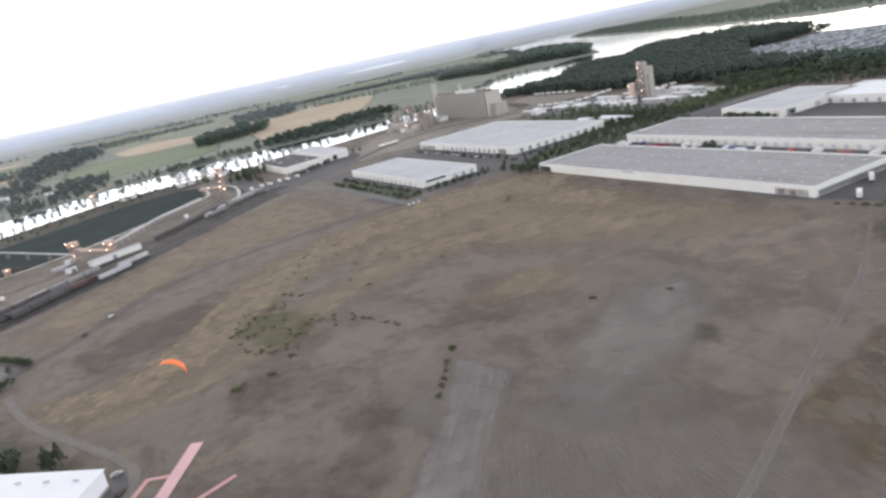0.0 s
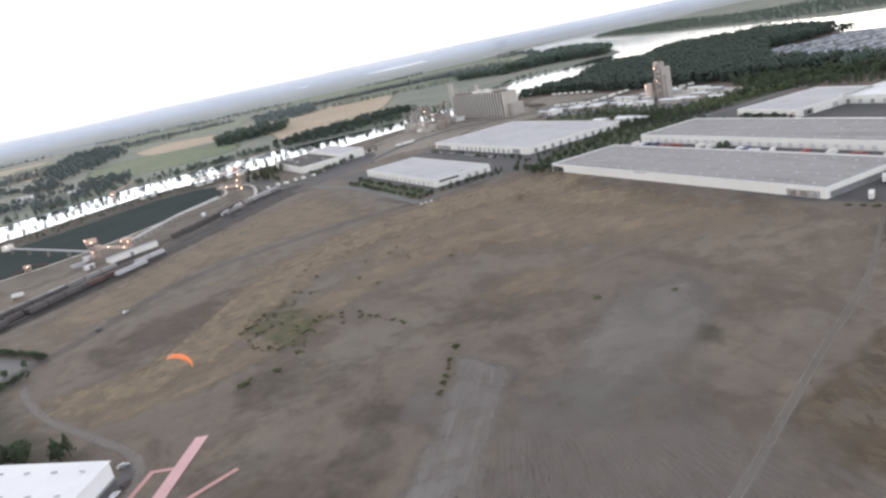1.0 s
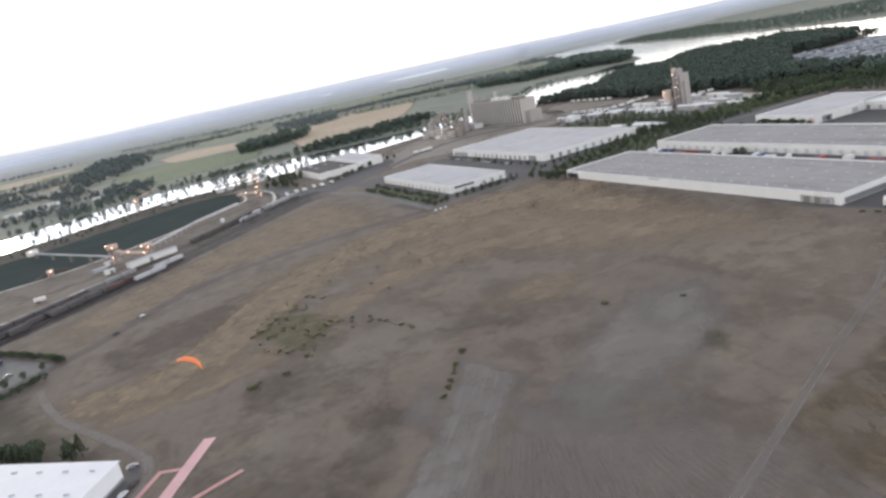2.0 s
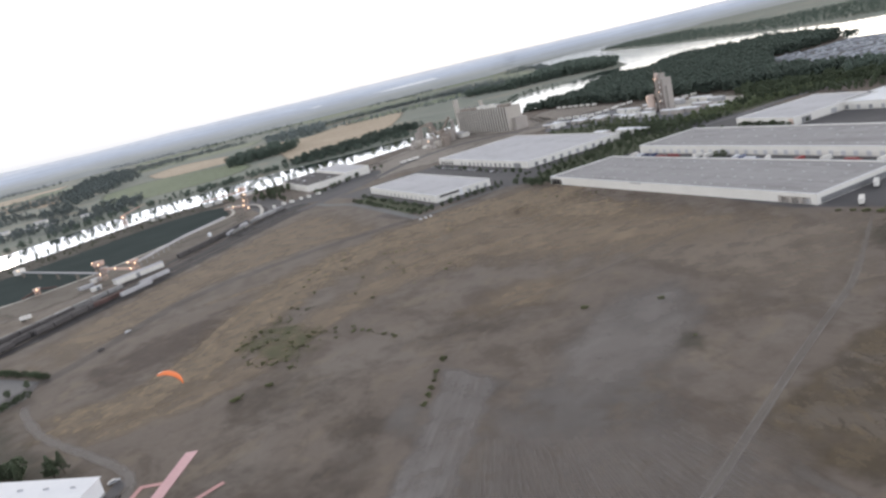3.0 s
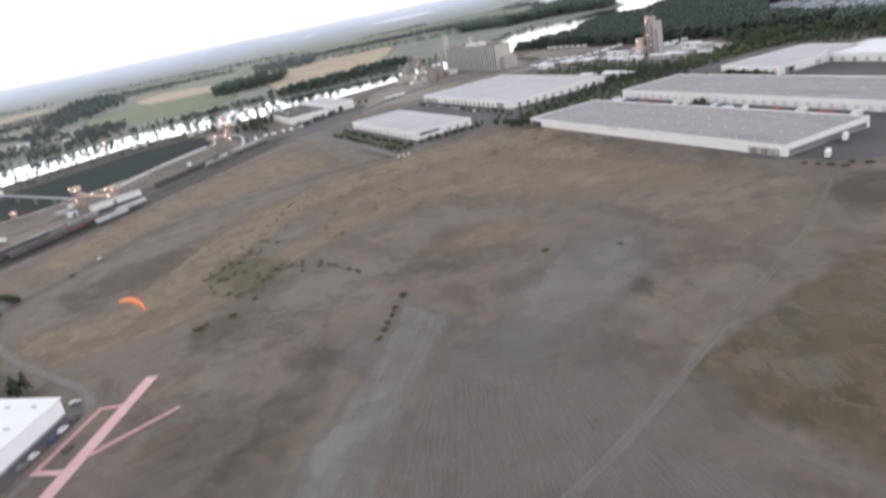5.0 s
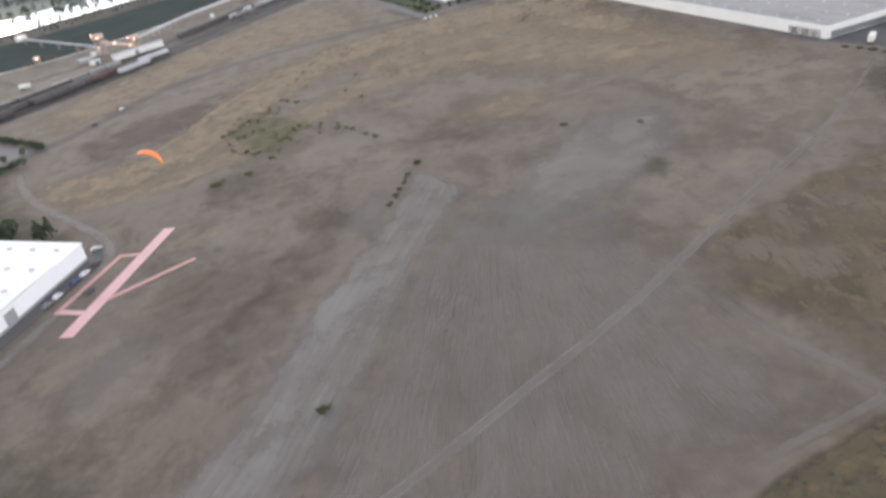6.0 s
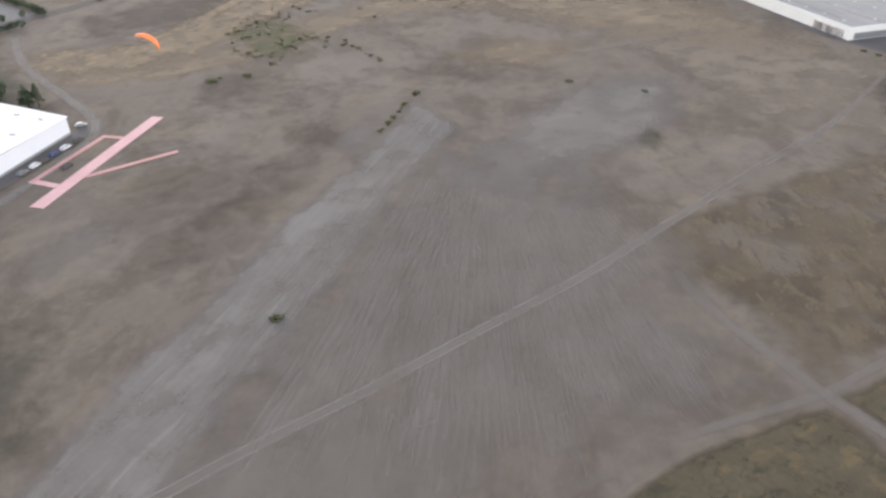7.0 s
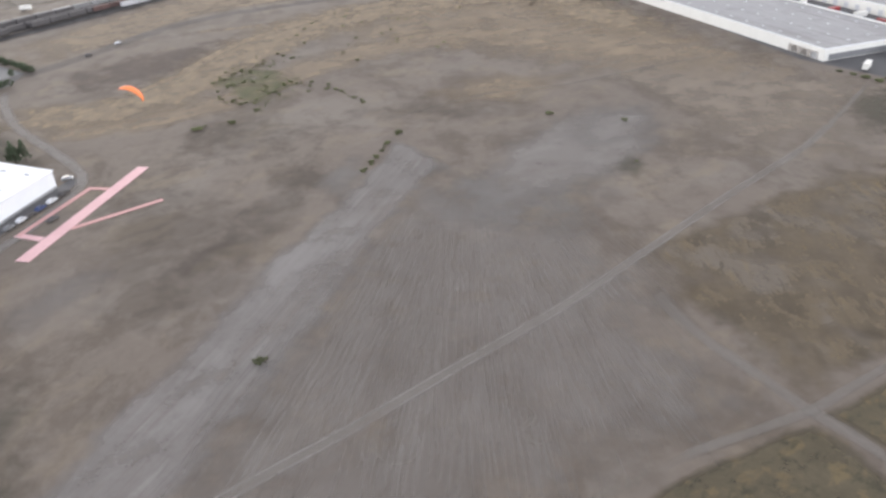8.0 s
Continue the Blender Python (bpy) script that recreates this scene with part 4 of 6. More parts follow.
warehouse((122, 682), -61.9, 330, 64, 6.6, "long white warehouse with grey flat roof and dock doors", lights=(18, 3), doors=dock_row("front", 12, 34, 9, 3.4, 3.6, M_SKYLIGHT))
warehouse((216.4, 711), -66.5, 68, 94, 7.0, "white warehouse with a pale grey roof beside trees", M_PALE_ROOF, doors=[("right", 8, 10, 0.3, 5.0, M_GREY), ("right", 40, 6, 0.3, 4.5, M_GREY), ("front", 62, 5, 0.3, 5.6, M_PINK_STEEL)])
warehouse((290, 676), -62.5, 190, 60, 7.0, "white warehouse with a bright white roof", M_WHITE_ROOF, doors=dock_row("front", 8, 16, 11))
warehouse((-78, 918), -60.9, 208, 114, 7.0, "wide white warehouse with a pale grey roof", M_PALE_ROOF,
          doors=[*dock_row("front", 6, 5, 7, 3.6, 4.0, M_DARK), *dock_row("front", 60, 12, 10, 3.6, 4.0), ("front", 180, 14, 0.2, 5.0, M_GREY), *dock_row("right", 8, 10, 10, 3.6, 4.2)])
warehouse((-148.5, 806), -60.2, 169, 57, 6.6, "white warehouse with pale roof behind hedges and trees", M_PALE_ROOF,
          doors=[*dock_row("front", 6, 15, 10.5, 2.2, 3.4, M_GREY), ("right", 4, 20, 3.8, 5.6, M_DARK), ("right", 24, 3.4, 0.2, 5.8, M_WHITE_ROOF), *dock_row("right", 32, 3, 9, 3, 4)])

# the hall with a dark roof by the road, and its lower wing
hall = root("hall", pose(-254, 939, 0), "white hall with a dark brown flat roof by the road", "building")


def ring_wall(pts, h, th, parent, wall, roof, roof_label):
    for (x0, y0), (x1, y1) in zip(pts, pts[1:] + pts[:1]):
        d = Vector((x1 - x0, y1 - y0))
        ob = part("wall", boxed(0, d.length, 0, th, 0, h, bevel=0.05), wall, parent)
        ob.matrix_basis = pose(x0, y0, 0, 0, 0, math.degrees(math.atan2(d.y, d.x)))
    c = sum((Vector(p) for p in pts), Vector((0, 0))) / len(pts)
    inner = [tuple(c + (Vector(p) - c) * 0.985) for p in pts]
    r = slab("roof", inner, h - 1.1, h - 0.6, roof, roof_label, parent)
    return r


ring_wall([(0, 0), (44, 34), (-24, 153), (-68, 119)], 8.6, 0.6, hall, M_WHITE, M_DARK_ROOF, "dark brown flat roof")
for x, y, l, d, h in ((-20, 60, 6, 4, 1.4), (-38, 100, 5, 4, 1.2), (10, 30, 4, 3, 1.0), (-16, 95, 6, 4, 1.4), (20, 44, 5, 3, 1.0)):
    unit = part("roof_unit", boxed(0, l, 0, d, 7.95, 8.0 + h, bevel=0.1), M_GREY, hall)
    unit.matrix_basis = pose(x, y, 0, 0, 0, 59)
ring_wall([(44.7, 34.6), (74, 57), (6, 176), (-23.3, 153.6)], 10.6, 0.5, hall, M_WHITE, M_PALE_ROOF, "pale flat roof")

# the white hall beside the pink strips
W_TURN = 177
wh = root("metal_hall", pose(-157, 234, 0, 0, 0, W_TURN), "white metal hall with white sheet roof beside the strips", "building")
part("wall", boxed(0, 90, -0.0, 0.4, 0, 7), M_METAL_WHITE, wh)
part("wall", boxed(0, 90, 69.6, 70, 0, 7), M_METAL_WHITE, wh)
part("wall", boxed(0, 0.4, 0.4, 69.6, 0, 7), M_METAL_WHITE, wh)
part("wall", boxed(89.6, 90, 0.4, 69.6, 0, 7), M_METAL_WHITE, wh)
panel = None
for side in (0, 1):
    for i in range(30):
        if panel is None:
            bm = boxed(0, 2.98, -0.6, 35, 0, 0.12)
            for v in bm.verts:
                v.co.z += 0.6 * (v.co.y + 0.6) / 35.6
            panel = part("roof_panel", bm, M_METAL_WHITE, wh, "white sheet roof panel")
            panel.location = (-0.6, 0, 7.0)
        elif side == 0:
            again(panel, -0.6 + i * 3.04, 0, 7.0)
        else:
            again(panel, -0.6 + i * 3.04 + 2.98, 70, 7.0, 180)
vent = None
for i in range(7):
    for j in range(5):
        x, y = 7 + i * 12, 6 + j * 14.5
        z = 7.0 + 0.6 * (1 - abs(y - 35) / 35) + 0.1
        if vent is None:
            vent = part("roof_vent", boxed(-1.1, 1.1, -0.25, 0.25, 0, 0.55, bevel=0.1), M_PALE_ROOF, wh, "grey roof vent")
            vent.location = (x, y, z)
        else:
            again(vent, x, y, z, 20)
part("skirting", boxed(-0.12, 0.0, 0, 70, 0, 1.0), M_GREY, wh)
part("bay_door", boxed(-0.15, 0.0, 40, 45, 1.0, 5.2), M_GREY, wh)

# the hall's plan is skewed: its long side leans from the square
done = set()
for o in wh.children:
    o.location.y -= 0.17 * o.location.x
    if o.data.name not in done:
        done.add(o.data.name)
        o.data.transform(Matrix(((1, 0, 0, 0), (-0.17, 1, 0, 0), (0, 0, 1, 0), (0, 0, 0, 1))))

# ---------------------------------------------------------------- pink strips laid on the field
strips = root("strip_marker", pose(0, 0, 0), "pale pink fabric strips laid out like a small airstrip", "ground marker")


def cloth(name, pts, width, z, material, label=""):
    bm = bmesh.new()
    line = smooth_line(pts, 3) if len(pts) == 2 else [Vector(p) for p in pts]
    up, low = [], []
    for i, p in enumerate(line):
        d = (line[min(i + 1, len(line) - 1)] - line[max(i - 1, 0)]).normalized()
        nr = Vector((-d.y, d.x))
        q = [p + nr * s * width / 2 for s in (-1, 1)]
        h = z + 0.04 * noise.noise((i * 0.7, width, 1))
        up.append([bm.verts.new((v.x, v.y, h + 0.05)) for v in q])
        low.append([bm.verts.new((v.x, v.y, 0.0)) for v in q])
    for a, b, c, d in zip(up, up[1:], low, low[1:]):
        bm.faces.new((a[0], b[0], b[1], a[1]))
        bm.faces.new((a[0], c[0], d[0], b[0]))
        bm.faces.new((a[1], b[1], d[1], c[1]))
    bmesh.ops.recalc_face_normals(bm, faces=bm.faces)
    part(name, bm, material, strips, label)


cloth("runway_strip", [(-132.9, 255), (-133.9, 181.0)], 4.9, 0.14, M_PINK)
cloth("cross_strip", [(-131.2, 203.2), (-109.9, 227.2)], 2.0, 0.1, M_PINK_DULL)
cloth("loop_strip", [(-135.6, 234.4), (-143.6, 234.4)], 1.9, 0.1, M_PINK_DULL)
cloth("loop_strip", [(-143.4, 235.2), (-146.6, 196.4)], 2.0, 0.12, M_PINK_DULL)
cloth("loop_strip", [(-147.4, 197.2), (-136.4, 195.4)], 2.6, 0.1, M_PINK)

# ---------------------------------------------------------------- orange paraglider wing over the field
PG_LABEL = "bright orange arched paraglider wing in the air"
wing = root("paraglider", pose(-140, 271, 25, 26, 38, 24), PG_LABEL, "paraglider")
bm = bmesh.new()
n = 24
sect = []
for i in range(n + 1):
    a = radians(-62 + 124 * i / n)
    c = 2.9 * (1 - 0.55 * abs(i / n * 2 - 1) ** 2.2)
    x, z = 5.6 * math.sin(a), 5.6 * (math.cos(a) - 0.6)
    up = Vector((math.sin(a), 0, math.cos(a)))
    bulge = 0.10 if i % 2 else 0.0
    ring = []
    for s, t in ((-0.5, 0.0), (-0.35, 0.32), (0.0, 0.36), (0.5, 0.04), (0.0, -0.05), (-0.35, -0.1)):
        p = Vector((x, s * c, z)) + up * (t * c * 0.5 + bulge)
        ring.append(bm.verts.new(p))
    sect.append(ring)
for a, b in zip(sect, sect[1:]):
    for k in range(6):
        bm.faces.new((a[k], a[(k + 1) % 6], b[(k + 1) % 6], b[k]))
bm.faces.new(sect[0])
bm.faces.new(sect[-1][::-1])
bmesh.ops.recalc_face_normals(bm, faces=bm.faces)
part("canopy", bm, M_ORANGE, wing)
for s in (-1, 1):
    bm = bmesh.new()
    for i in range(3):
        tube(bm, (s * (1.4 + 1.5 * i), 0, 5.6 * (math.cos(math.asin((1.4 + 1.5 * i) / 5.6)) - 0.6)), (s * 0.3, 0, -5.2), 0.02, n=3)
    part("line", bm, M_DARK, wing)

# ---------------------------------------------------------------- trees
def clump_mesh(rng, places, sizes):
    """Many small uneven leaf clumps as one vertex and face list."""
    base = np.array([(1, 0, 0), (-1, 0, 0), (0, 1, 0), (0, -1, 0), (0, 0, 1), (0, 0, -1)], float)
    tri = np.array([(0, 2, 4), (2, 1, 4), (1, 3, 4), (3, 0, 4), (2, 0, 5), (1, 2, 5), (3, 1, 5), (0, 3, 5)])
    n = len(places)
    v = base[None] * rng.uniform(0.75, 1.15, (n, 6, 1)) * np.asarray(sizes)[:, None, None] * np.array((1, 1, 0.8))
    a = rng.uniform(0, 6.28, n)
    c, s = np.cos(a)[:, None], np.sin(a)[:, None]
    v = np.stack([v[..., 0] * c - v[..., 1] * s, v[..., 0] * s + v[..., 1] * c, v[..., 2]], -1) + places[:, None]
    return v.reshape(-1, 3), (tri[None] + 6 * np.arange(n)[:, None, None]).reshape(-1, 3)


def crown_points(rng, n, h, r, conic=0.0):
    """Clump places through a crown of height h and radius r, denser at the skin."""
    z = rng.uniform(0, 1, n)
    prof = np.where(conic > 0.5, 1 - 0.9 * z, np.sqrt(np.clip(1 - (2 * z - 0.9) ** 2 / 1.25, 0.04, 1)))
    a, q = rng.uniform(0, 6.28, n), np.sqrt(rng.uniform(0.25, 1, n))
    lobes = 1 + 0.22 * np.sin(3 * a + 5 * z) + 0.12 * np.sin(5 * a + 2)
    return np.stack([np.cos(a) * prof * q * r * lobes, np.sin(a) * prof * q * r * lobes, h * (0.22 + 0.78 * z)], -1)


def make_tree(name, h, r, seed, material, n=150, conic=0.0, label="", category="tree", group=""):
    rng = np.random.default_rng(seed)
    t = root(name, pose(0, 0, -60), label, category, group)
    bm = bmesh.new()
    tube(bm, (0, 0, -0.2), (0.1, 0.05, h * 0.45), 0.035 * h * 0.6, 0.02 * h * 0.5, 7)
    for i in range(5):
        a = i * 1.9
        tube(bm, (0.05, 0, h * (0.22 + 0.05 * i)), (math.cos(a) * r * 0.6, math.sin(a) * r * 0.6, h * (0.45 + 0.08 * i)), 0.012 * h, 0.005 * h, 5)
    part("trunk", bm, M_BARK, t)
    pts = crown_points(rng, n, h, r, conic)
    v, f = clump_mesh(rng, pts, rng.uniform(0.12, 0.26, n) * r * (1.0 if conic < 0.5 else 0.8))
    me = bpy.data.meshes.new("crown")
    me.from_pydata(v.tolist(), [], f.tolist())
    me.materials.append(material)
    me.shade_smooth()
    c = new("crown", me)
    c.parent = t
    return t


def plant(tree, spots, lo, hi, rng, group=""):
    for x, y in spots:
        s = rng.uniform(lo, hi)
        o = copy_thing(tree, pose(x, y, 0, 0, 0, rng.uniform(0, 360)) @ Matrix.Diagonal((s * rng.uniform(0.9, 1.15), s * rng.uniform(0.9, 1.15), s, 1)))
        if group:
            o["group"] = group


def along(pts, gap, jitter, rng):
    return [(p.x + rng.uniform(-jitter, jitter), p.y + rng.uniform(-jitter, jitter)) for p in smooth_line(pts, gap)]


rng = random.Random(4)
round_tree = make_tree("tree", 9, 3.4, 1, M_LEAF, label="dark green leafy tree beside the warehouses")
oval_tree = make_tree("tree", 11, 3.0, 2, M_LEAF, label="tall dark green tree beside the road")
slim_tree = make_tree("tree", 8, 1.9, 3, M_LEAF, n=240, conic=1.0, label="slim dark green conifer by a building")
shrub = make_tree("shrub", 2.6, 1.7, 5, M_LEAF, n=70, label="low dark green shrub in a hedge row", category="shrub")
bush = make_tree("bush", 0.85, 1.6, 6, M_WEEDY, n=70, label="low green bush on the dry field", category="bush")

# hedge rows and trees round the warehouses
plant(shrub, along([(-160, 770), (-128, 712), (-98, 660), (-76, 622)], 11, 1.5, rng), 1.0, 1.8, rng, "hedge by the warehouse")
plant(shrub, along([(-152, 782), (-122, 728), (-92, 676), (-70, 636)], 12, 1.5, rng), 1.0, 1.8, rng, "hedge by the warehouse")
plant(round_tree, along([(-72, 626), (-52, 640), (-30, 652), (-8, 662)], 8, 1.5, rng), 0.4, 0.65, rng, "trees by the warehouse")
plant(slim_tree, [(-50, 648), (-33, 657), (-26, 661), (-20, 664), (-10, 668), (-5, 672)], 0.6, 0.9, rng, "trees by the warehouse")
plant(round_tree, along([(12, 690), (30, 712), (62, 735), (96, 752), (125, 768)], 8, 2.5, rng), 0.3, 0.5, rng, "trees between the warehouses")
plant(round_tree, along([(24, 640), (34, 660), (60, 690), (84, 712), (110, 735)], 9, 4, rng), 0.4, 0.7, rng, "trees between the warehouses")
plant(round_tree, [(22, 634), (28, 628), (30, 640), (20, 645), (36, 632), (16, 652), (8, 660)], 0.6, 0.85, rng, "trees between the warehouses")
plant(round_tree, along([(-82, 890), (-50, 832), (-10, 760), (15, 715)], 16, 2.0, rng), 0.35, 0.6, rng, "trees by the warehouse")
plant(oval_tree, along([(-372, 1075), (-332, 1000), (-292, 930), (-262, 896)], 13, 5, rng), 0.4, 0.7, rng, "trees by the hall")
plant(round_tree, along([(-232, 890), (-214, 930), (-200, 965), (-186, 1000), (-168, 1015)], 9, 2.5, rng), 0.55, 0.9, rng, "trees by the hall")
plant(oval_tree, [(-300 - 9 * (k % 4) + rng.uniform(-4, 4), 940 + 14 * (k // 4) + 5 * (k % 4) + rng.uniform(-4, 4)) for k in range(22)], 0.6, 1.05, rng, "trees by the hall")
plant(oval_tree, along([(-440, 1060), (-400, 1090), (-350, 1105), (-300, 1120), (-240, 1165)], 11, 6, rng), 0.8, 1.3, rng, "trees on the river bank")
plant(oval_tree, [(-370, 1020), (-352, 1030), (-380, 1005), (-330, 1050), (-310, 1060), (-345, 1062), (-395, 1035)], 0.8, 1.2, rng, "trees on the river bank")
plant(oval_tree, along([(-200, 1195), (-150, 1245), (-100, 1280)], 22, 6, rng), 0.8, 1.5, rng, "trees on the river bank")
plant(oval_tree, [p for p in along([(-670, 838), (-618, 898), (-580, 968), (-536, 1045), (-480, 1070)], 7, 7, rng) if rng.random() < 0.6], 0.3, 0.9, rng, "trees on the river bank")
plant(round_tree, [(-190, 255), (-206, 257), (-211, 259), (-217, 259), (-224, 261), (-229, 262), (-235, 264), (-241, 263), (-209, 263), (-222, 264)], 0.75, 0.95, rng, "trees by the white hall")
plant(shrub, along([(217, 704), (227, 682), (240, 652)], 5.5, 0.6, rng), 1.2, 1.9, rng, "shrubs before the warehouse")
plant(round_tree, [(256, 654), (268, 662), (284, 672)], 0.45, 0.6, rng, "shrubs before the warehouse")
plant(shrub, along([(-348, 420), (-318, 406), (-290, 392), (-272, 381)], 3.0, 1, rng), 1.0, 1.5, rng, "hedge round the lot")
plant(shrub, along([(-268, 355), (-274, 340), (-282, 326), (-292, 308)], 2.6, 1, rng), 1.0, 1.6, rng, "hedge round the lot")
plant(slim_tree, [(-188, 253), (-191, 256), (-186.5, 257), (-204, 255), (-207, 259), (-212, 257), (-231, 258)], 1.1, 1.4, rng, "conifers by the white hall")
plant(round_tree, [(-283, 362), (-287, 352), (-278, 372), (-291, 345)], 0.45, 0.6, rng, "trees by the lane")
plant(round_tree, [(160, 583), (164, 579), (200, 700), (188, 720), (218, 694), (225, 680), (232, 664)], 0.5, 0.8, rng, "trees between the warehouses")

# bushes of the dry field
plant(bush, [(-37.4, 297), (-117, 305.4), (25.3, 323), (-129, 297), (-38.6, 141), (-130.5, 296)], 1.0, 1.25, rng, "bushes on the field")
for x, y, count in ((-37.6, 296, 6), (-39.2, 285, 4), (-40, 278, 4), (-40.8, 271, 5), (-41.8, 264, 5), (-42.8, 257, 4)):
    plant(bush, [(x + rng.gauss(0, 0.5), y + rng.gauss(0, 1.9)) for _ in range(count)], 0.3, 0.65, rng, "bushes on the field")
plant(bush, [(57.5, 316), (60, 272), (-128, 301), (100, 540), (60, 560), (55, 570), (36, 574), (50, 566), (44, 572), (64, 556), (70, 552), (20, 590), (28, 584), (10, 560), (32, 540), (90, 500), (58, 520)], 0.4, 0.9, rng, "bushes on the field")
for cx, cy, sx, sy, count in ((-147, 377, 5, 9, 26), (-136, 398, 5, 4, 10), (-108, 356, 7, 6, 16), (-122, 334, 7, 4, 14), (-126, 358, 12, 12, 20), (-111, 321, 4, 2, 5), (-125, 410, 4, 3, 5)):
    plant(bush, [(rng.gauss(cx, sx), rng.gauss(cy, sy)) for _ in range(count)], 0.3, 0.75, rng, "bushes on the field")
plant(bush, [(172, 378), (176, 372), (168, 383), (181, 376), (187, 371), (163, 388)], 0.8, 1.4, rng, "bushes on the field")
plant(bush, along([(-90, 362), (-82, 356), (-75, 348), (-63, 335)], 3.6, 1.4, rng), 0.3, 0.85, rng, "bushes on the field")
plant(bush, [(rng.uniform(-150, -40), rng.uniform(400, 540)) for _ in range(44)], 0.3, 0.8, rng, "bushes on the field")
patch("weed_patch", [(-158, 368), (-152, 398), (-134, 404), (-110, 378), (-97, 347), (-110, 332), (-124, 326), (-140, 345)], 0.045, M_WEED, "green weeds among dry grass", 0.6)
patch("weed_patch", [(48, 262), (57, 281), (66, 272), (60, 254)], 0.06, M_DULL_GRASS, "dull green weeds on the gravel", 0.7)


def wood(name, spots, hlo, hhi, seed, material, label, per=40):
    """A wood seen from afar: every tree is a heap of leaf clumps on a short stem; one mesh of stuff."""
    r = np.random.default_rng(seed)
    s = np.array(spots)
    spots = s[~inside(s[:, 0], s[:, 1], RIVER)].tolist()
    if not spots:
        return None
    pts, sizes = [], []
    for x, y in spots:
        h = r.uniform(hlo, hhi)
        rad = h * r.uniform(0.26, 0.4)
        pts.append(crown_points(r, per, h, rad) * np.array((1, 1, 1)) + np.array((x, y, -h * 0.1)))
        sizes.append(r.uniform(0.2, 0.42, per) * rad * (1.0 if per > 30 else 1.3))
    v, f = clump_mesh(r, np.concatenate(pts), np.concatenate(sizes))
    me = bpy.data.meshes.new(name)
    me.from_pydata(v.tolist(), [], f.tolist())
    me.materials.append(material)
    me.shade_smooth()
    return tagged(new(name, me), label, "wood", kind="stuff")


def scatter(poly, gap, seed):
    r = np.random.default_rng(seed)
    p = np.array(poly, float)
    (x0, y0), (x1, y1) = p.min(0), p.max(0)
    gx, gy = np.meshgrid(np.arange(x0, x1, gap), np.arange(y0, y1, gap))
    x, y = gx + r.uniform(-gap, gap, gx.shape) * 0.6, gy + r.uniform(-gap, gap, gx.shape) * 0.6
    ok = inside(x, y, [tuple(q) for q in poly])
    return list(zip(x[ok].tolist(), y[ok].tolist()))


wood("wood", scatter([(84, 1330), (141, 1225), (200, 1110), (240, 1060), (300, 965), (360, 905), (425, 905), (400, 975), (395, 1045), (375, 1060), (424, 1190), (443, 1284), (482, 1312), (524, 1300), (585, 1348), (596, 1365), (618, 1415), (622, 1495), (602, 1708), (540, 1702), (443, 1786), (396, 1738), (324, 1590), (262, 1612), (208, 1565), (160, 1388), (98, 1372)], 8.5, 1), 15, 20, 2, M_FOREST, "dense dark green wood along the river", per=32)
wood("wood", scatter([(-668, 830), (-600, 800), (-545, 860), (-490, 955), (-430, 1015), (-400, 1060), (-455, 1080), (-520, 1050), (-565, 975), (-608, 900)], 13, 94), 2, 6, 95, M_LEAF, "low dark scrub between basin and river", per=14)
wood("wood", scatter([(16, 650), (31, 638), (62, 660), (90, 676), (118, 692), (172, 722), (194, 748), (170, 772), (130, 800), (96, 770), (54, 730), (28, 690)], 6.5, 50), 2.5, 5, 51, M_LEAF, "dark trees between two warehouses")
wood("wood", scatter([(118, 770), (160, 782), (200, 812), (170, 838), (128, 815)], 7, 61), 4, 8, 62, M_LEAF, "green trees beside the warehouse road")
wood("wood", [(604, 1338), (610, 1343), (600, 1345), (607, 1349), (613, 1337), (598, 1336)], 11, 16, 63, M_FOREST, "clump of dark trees at the river's edge")
wood("wood", scatter([(186, 796), (240, 792), (277, 808), (329, 830), (400, 832), (372, 885), (330, 880), (290, 880), (255, 866), (212, 846)], 7, 64), 3, 8, 65, M_PALE_LEAF, "green scrub along the lane behind the warehouses", per=24)
wood("wood", scatter([(64, 1000), (104, 962), (140, 900), (176, 850), (212, 842), (190, 792), (160, 806), (130, 838), (100, 905), (66, 960)], 7, 66), 2, 6, 67, M_LEAF, "dense green scrub before the works", per=22)
wood("wood", scatter([(140, 784), (172, 754), (205, 767), (240, 784), (200, 800), (160, 812)], 6.5, 68), 3, 7, 69, M_LEAF, "green trees beside the lane", per=24)
wood("wood", scatter([(248, 812), (300, 836), (350, 880), (372, 912), (335, 906), (290, 870), (240, 838)], 7.5, 52), 6, 10, 53, M_LEAF, "belt of dark trees behind the warehouses")
wood("wood", scatter([(545, 3680), (560, 3400), (580, 3170), (612, 2800), (672, 2500), (720, 2215), (775, 1965), (920, 1640), (1300, 1440), (1900, 1060), (2100, 1600), (1350, 2300), (920, 2800), (900, 3450), (720, 3920), (600, 3850)], 16, 54), 8, 13, 55, M_FOREST, "dark woods on the far river bank", per=8)
wood("wood", scatter([(380, 870), (420, 830), (480, 800), (520, 830), (455, 868), (425, 905)], 9, 3), 12, 20, 4, M_FOREST, "dense dark green wood along the river")
wood("wood", scatter([(292, 842), (330, 850), (366, 826), (400, 772), (470, 730), (560, 760), (520, 835), (450, 868), (376, 905), (318, 962), (284, 935)], 8, 57), 7, 13, 58, M_LEAF, "green trees behind the warehouses")
wood("wood", scatter([(286, 835), (350, 765), (410, 715), (500, 680), (520, 710), (400, 775), (366, 828), (330, 852)], 8, 97), 4, 8, 98, M_LEAF, "loose dark green trees behind the warehouses", per=24)
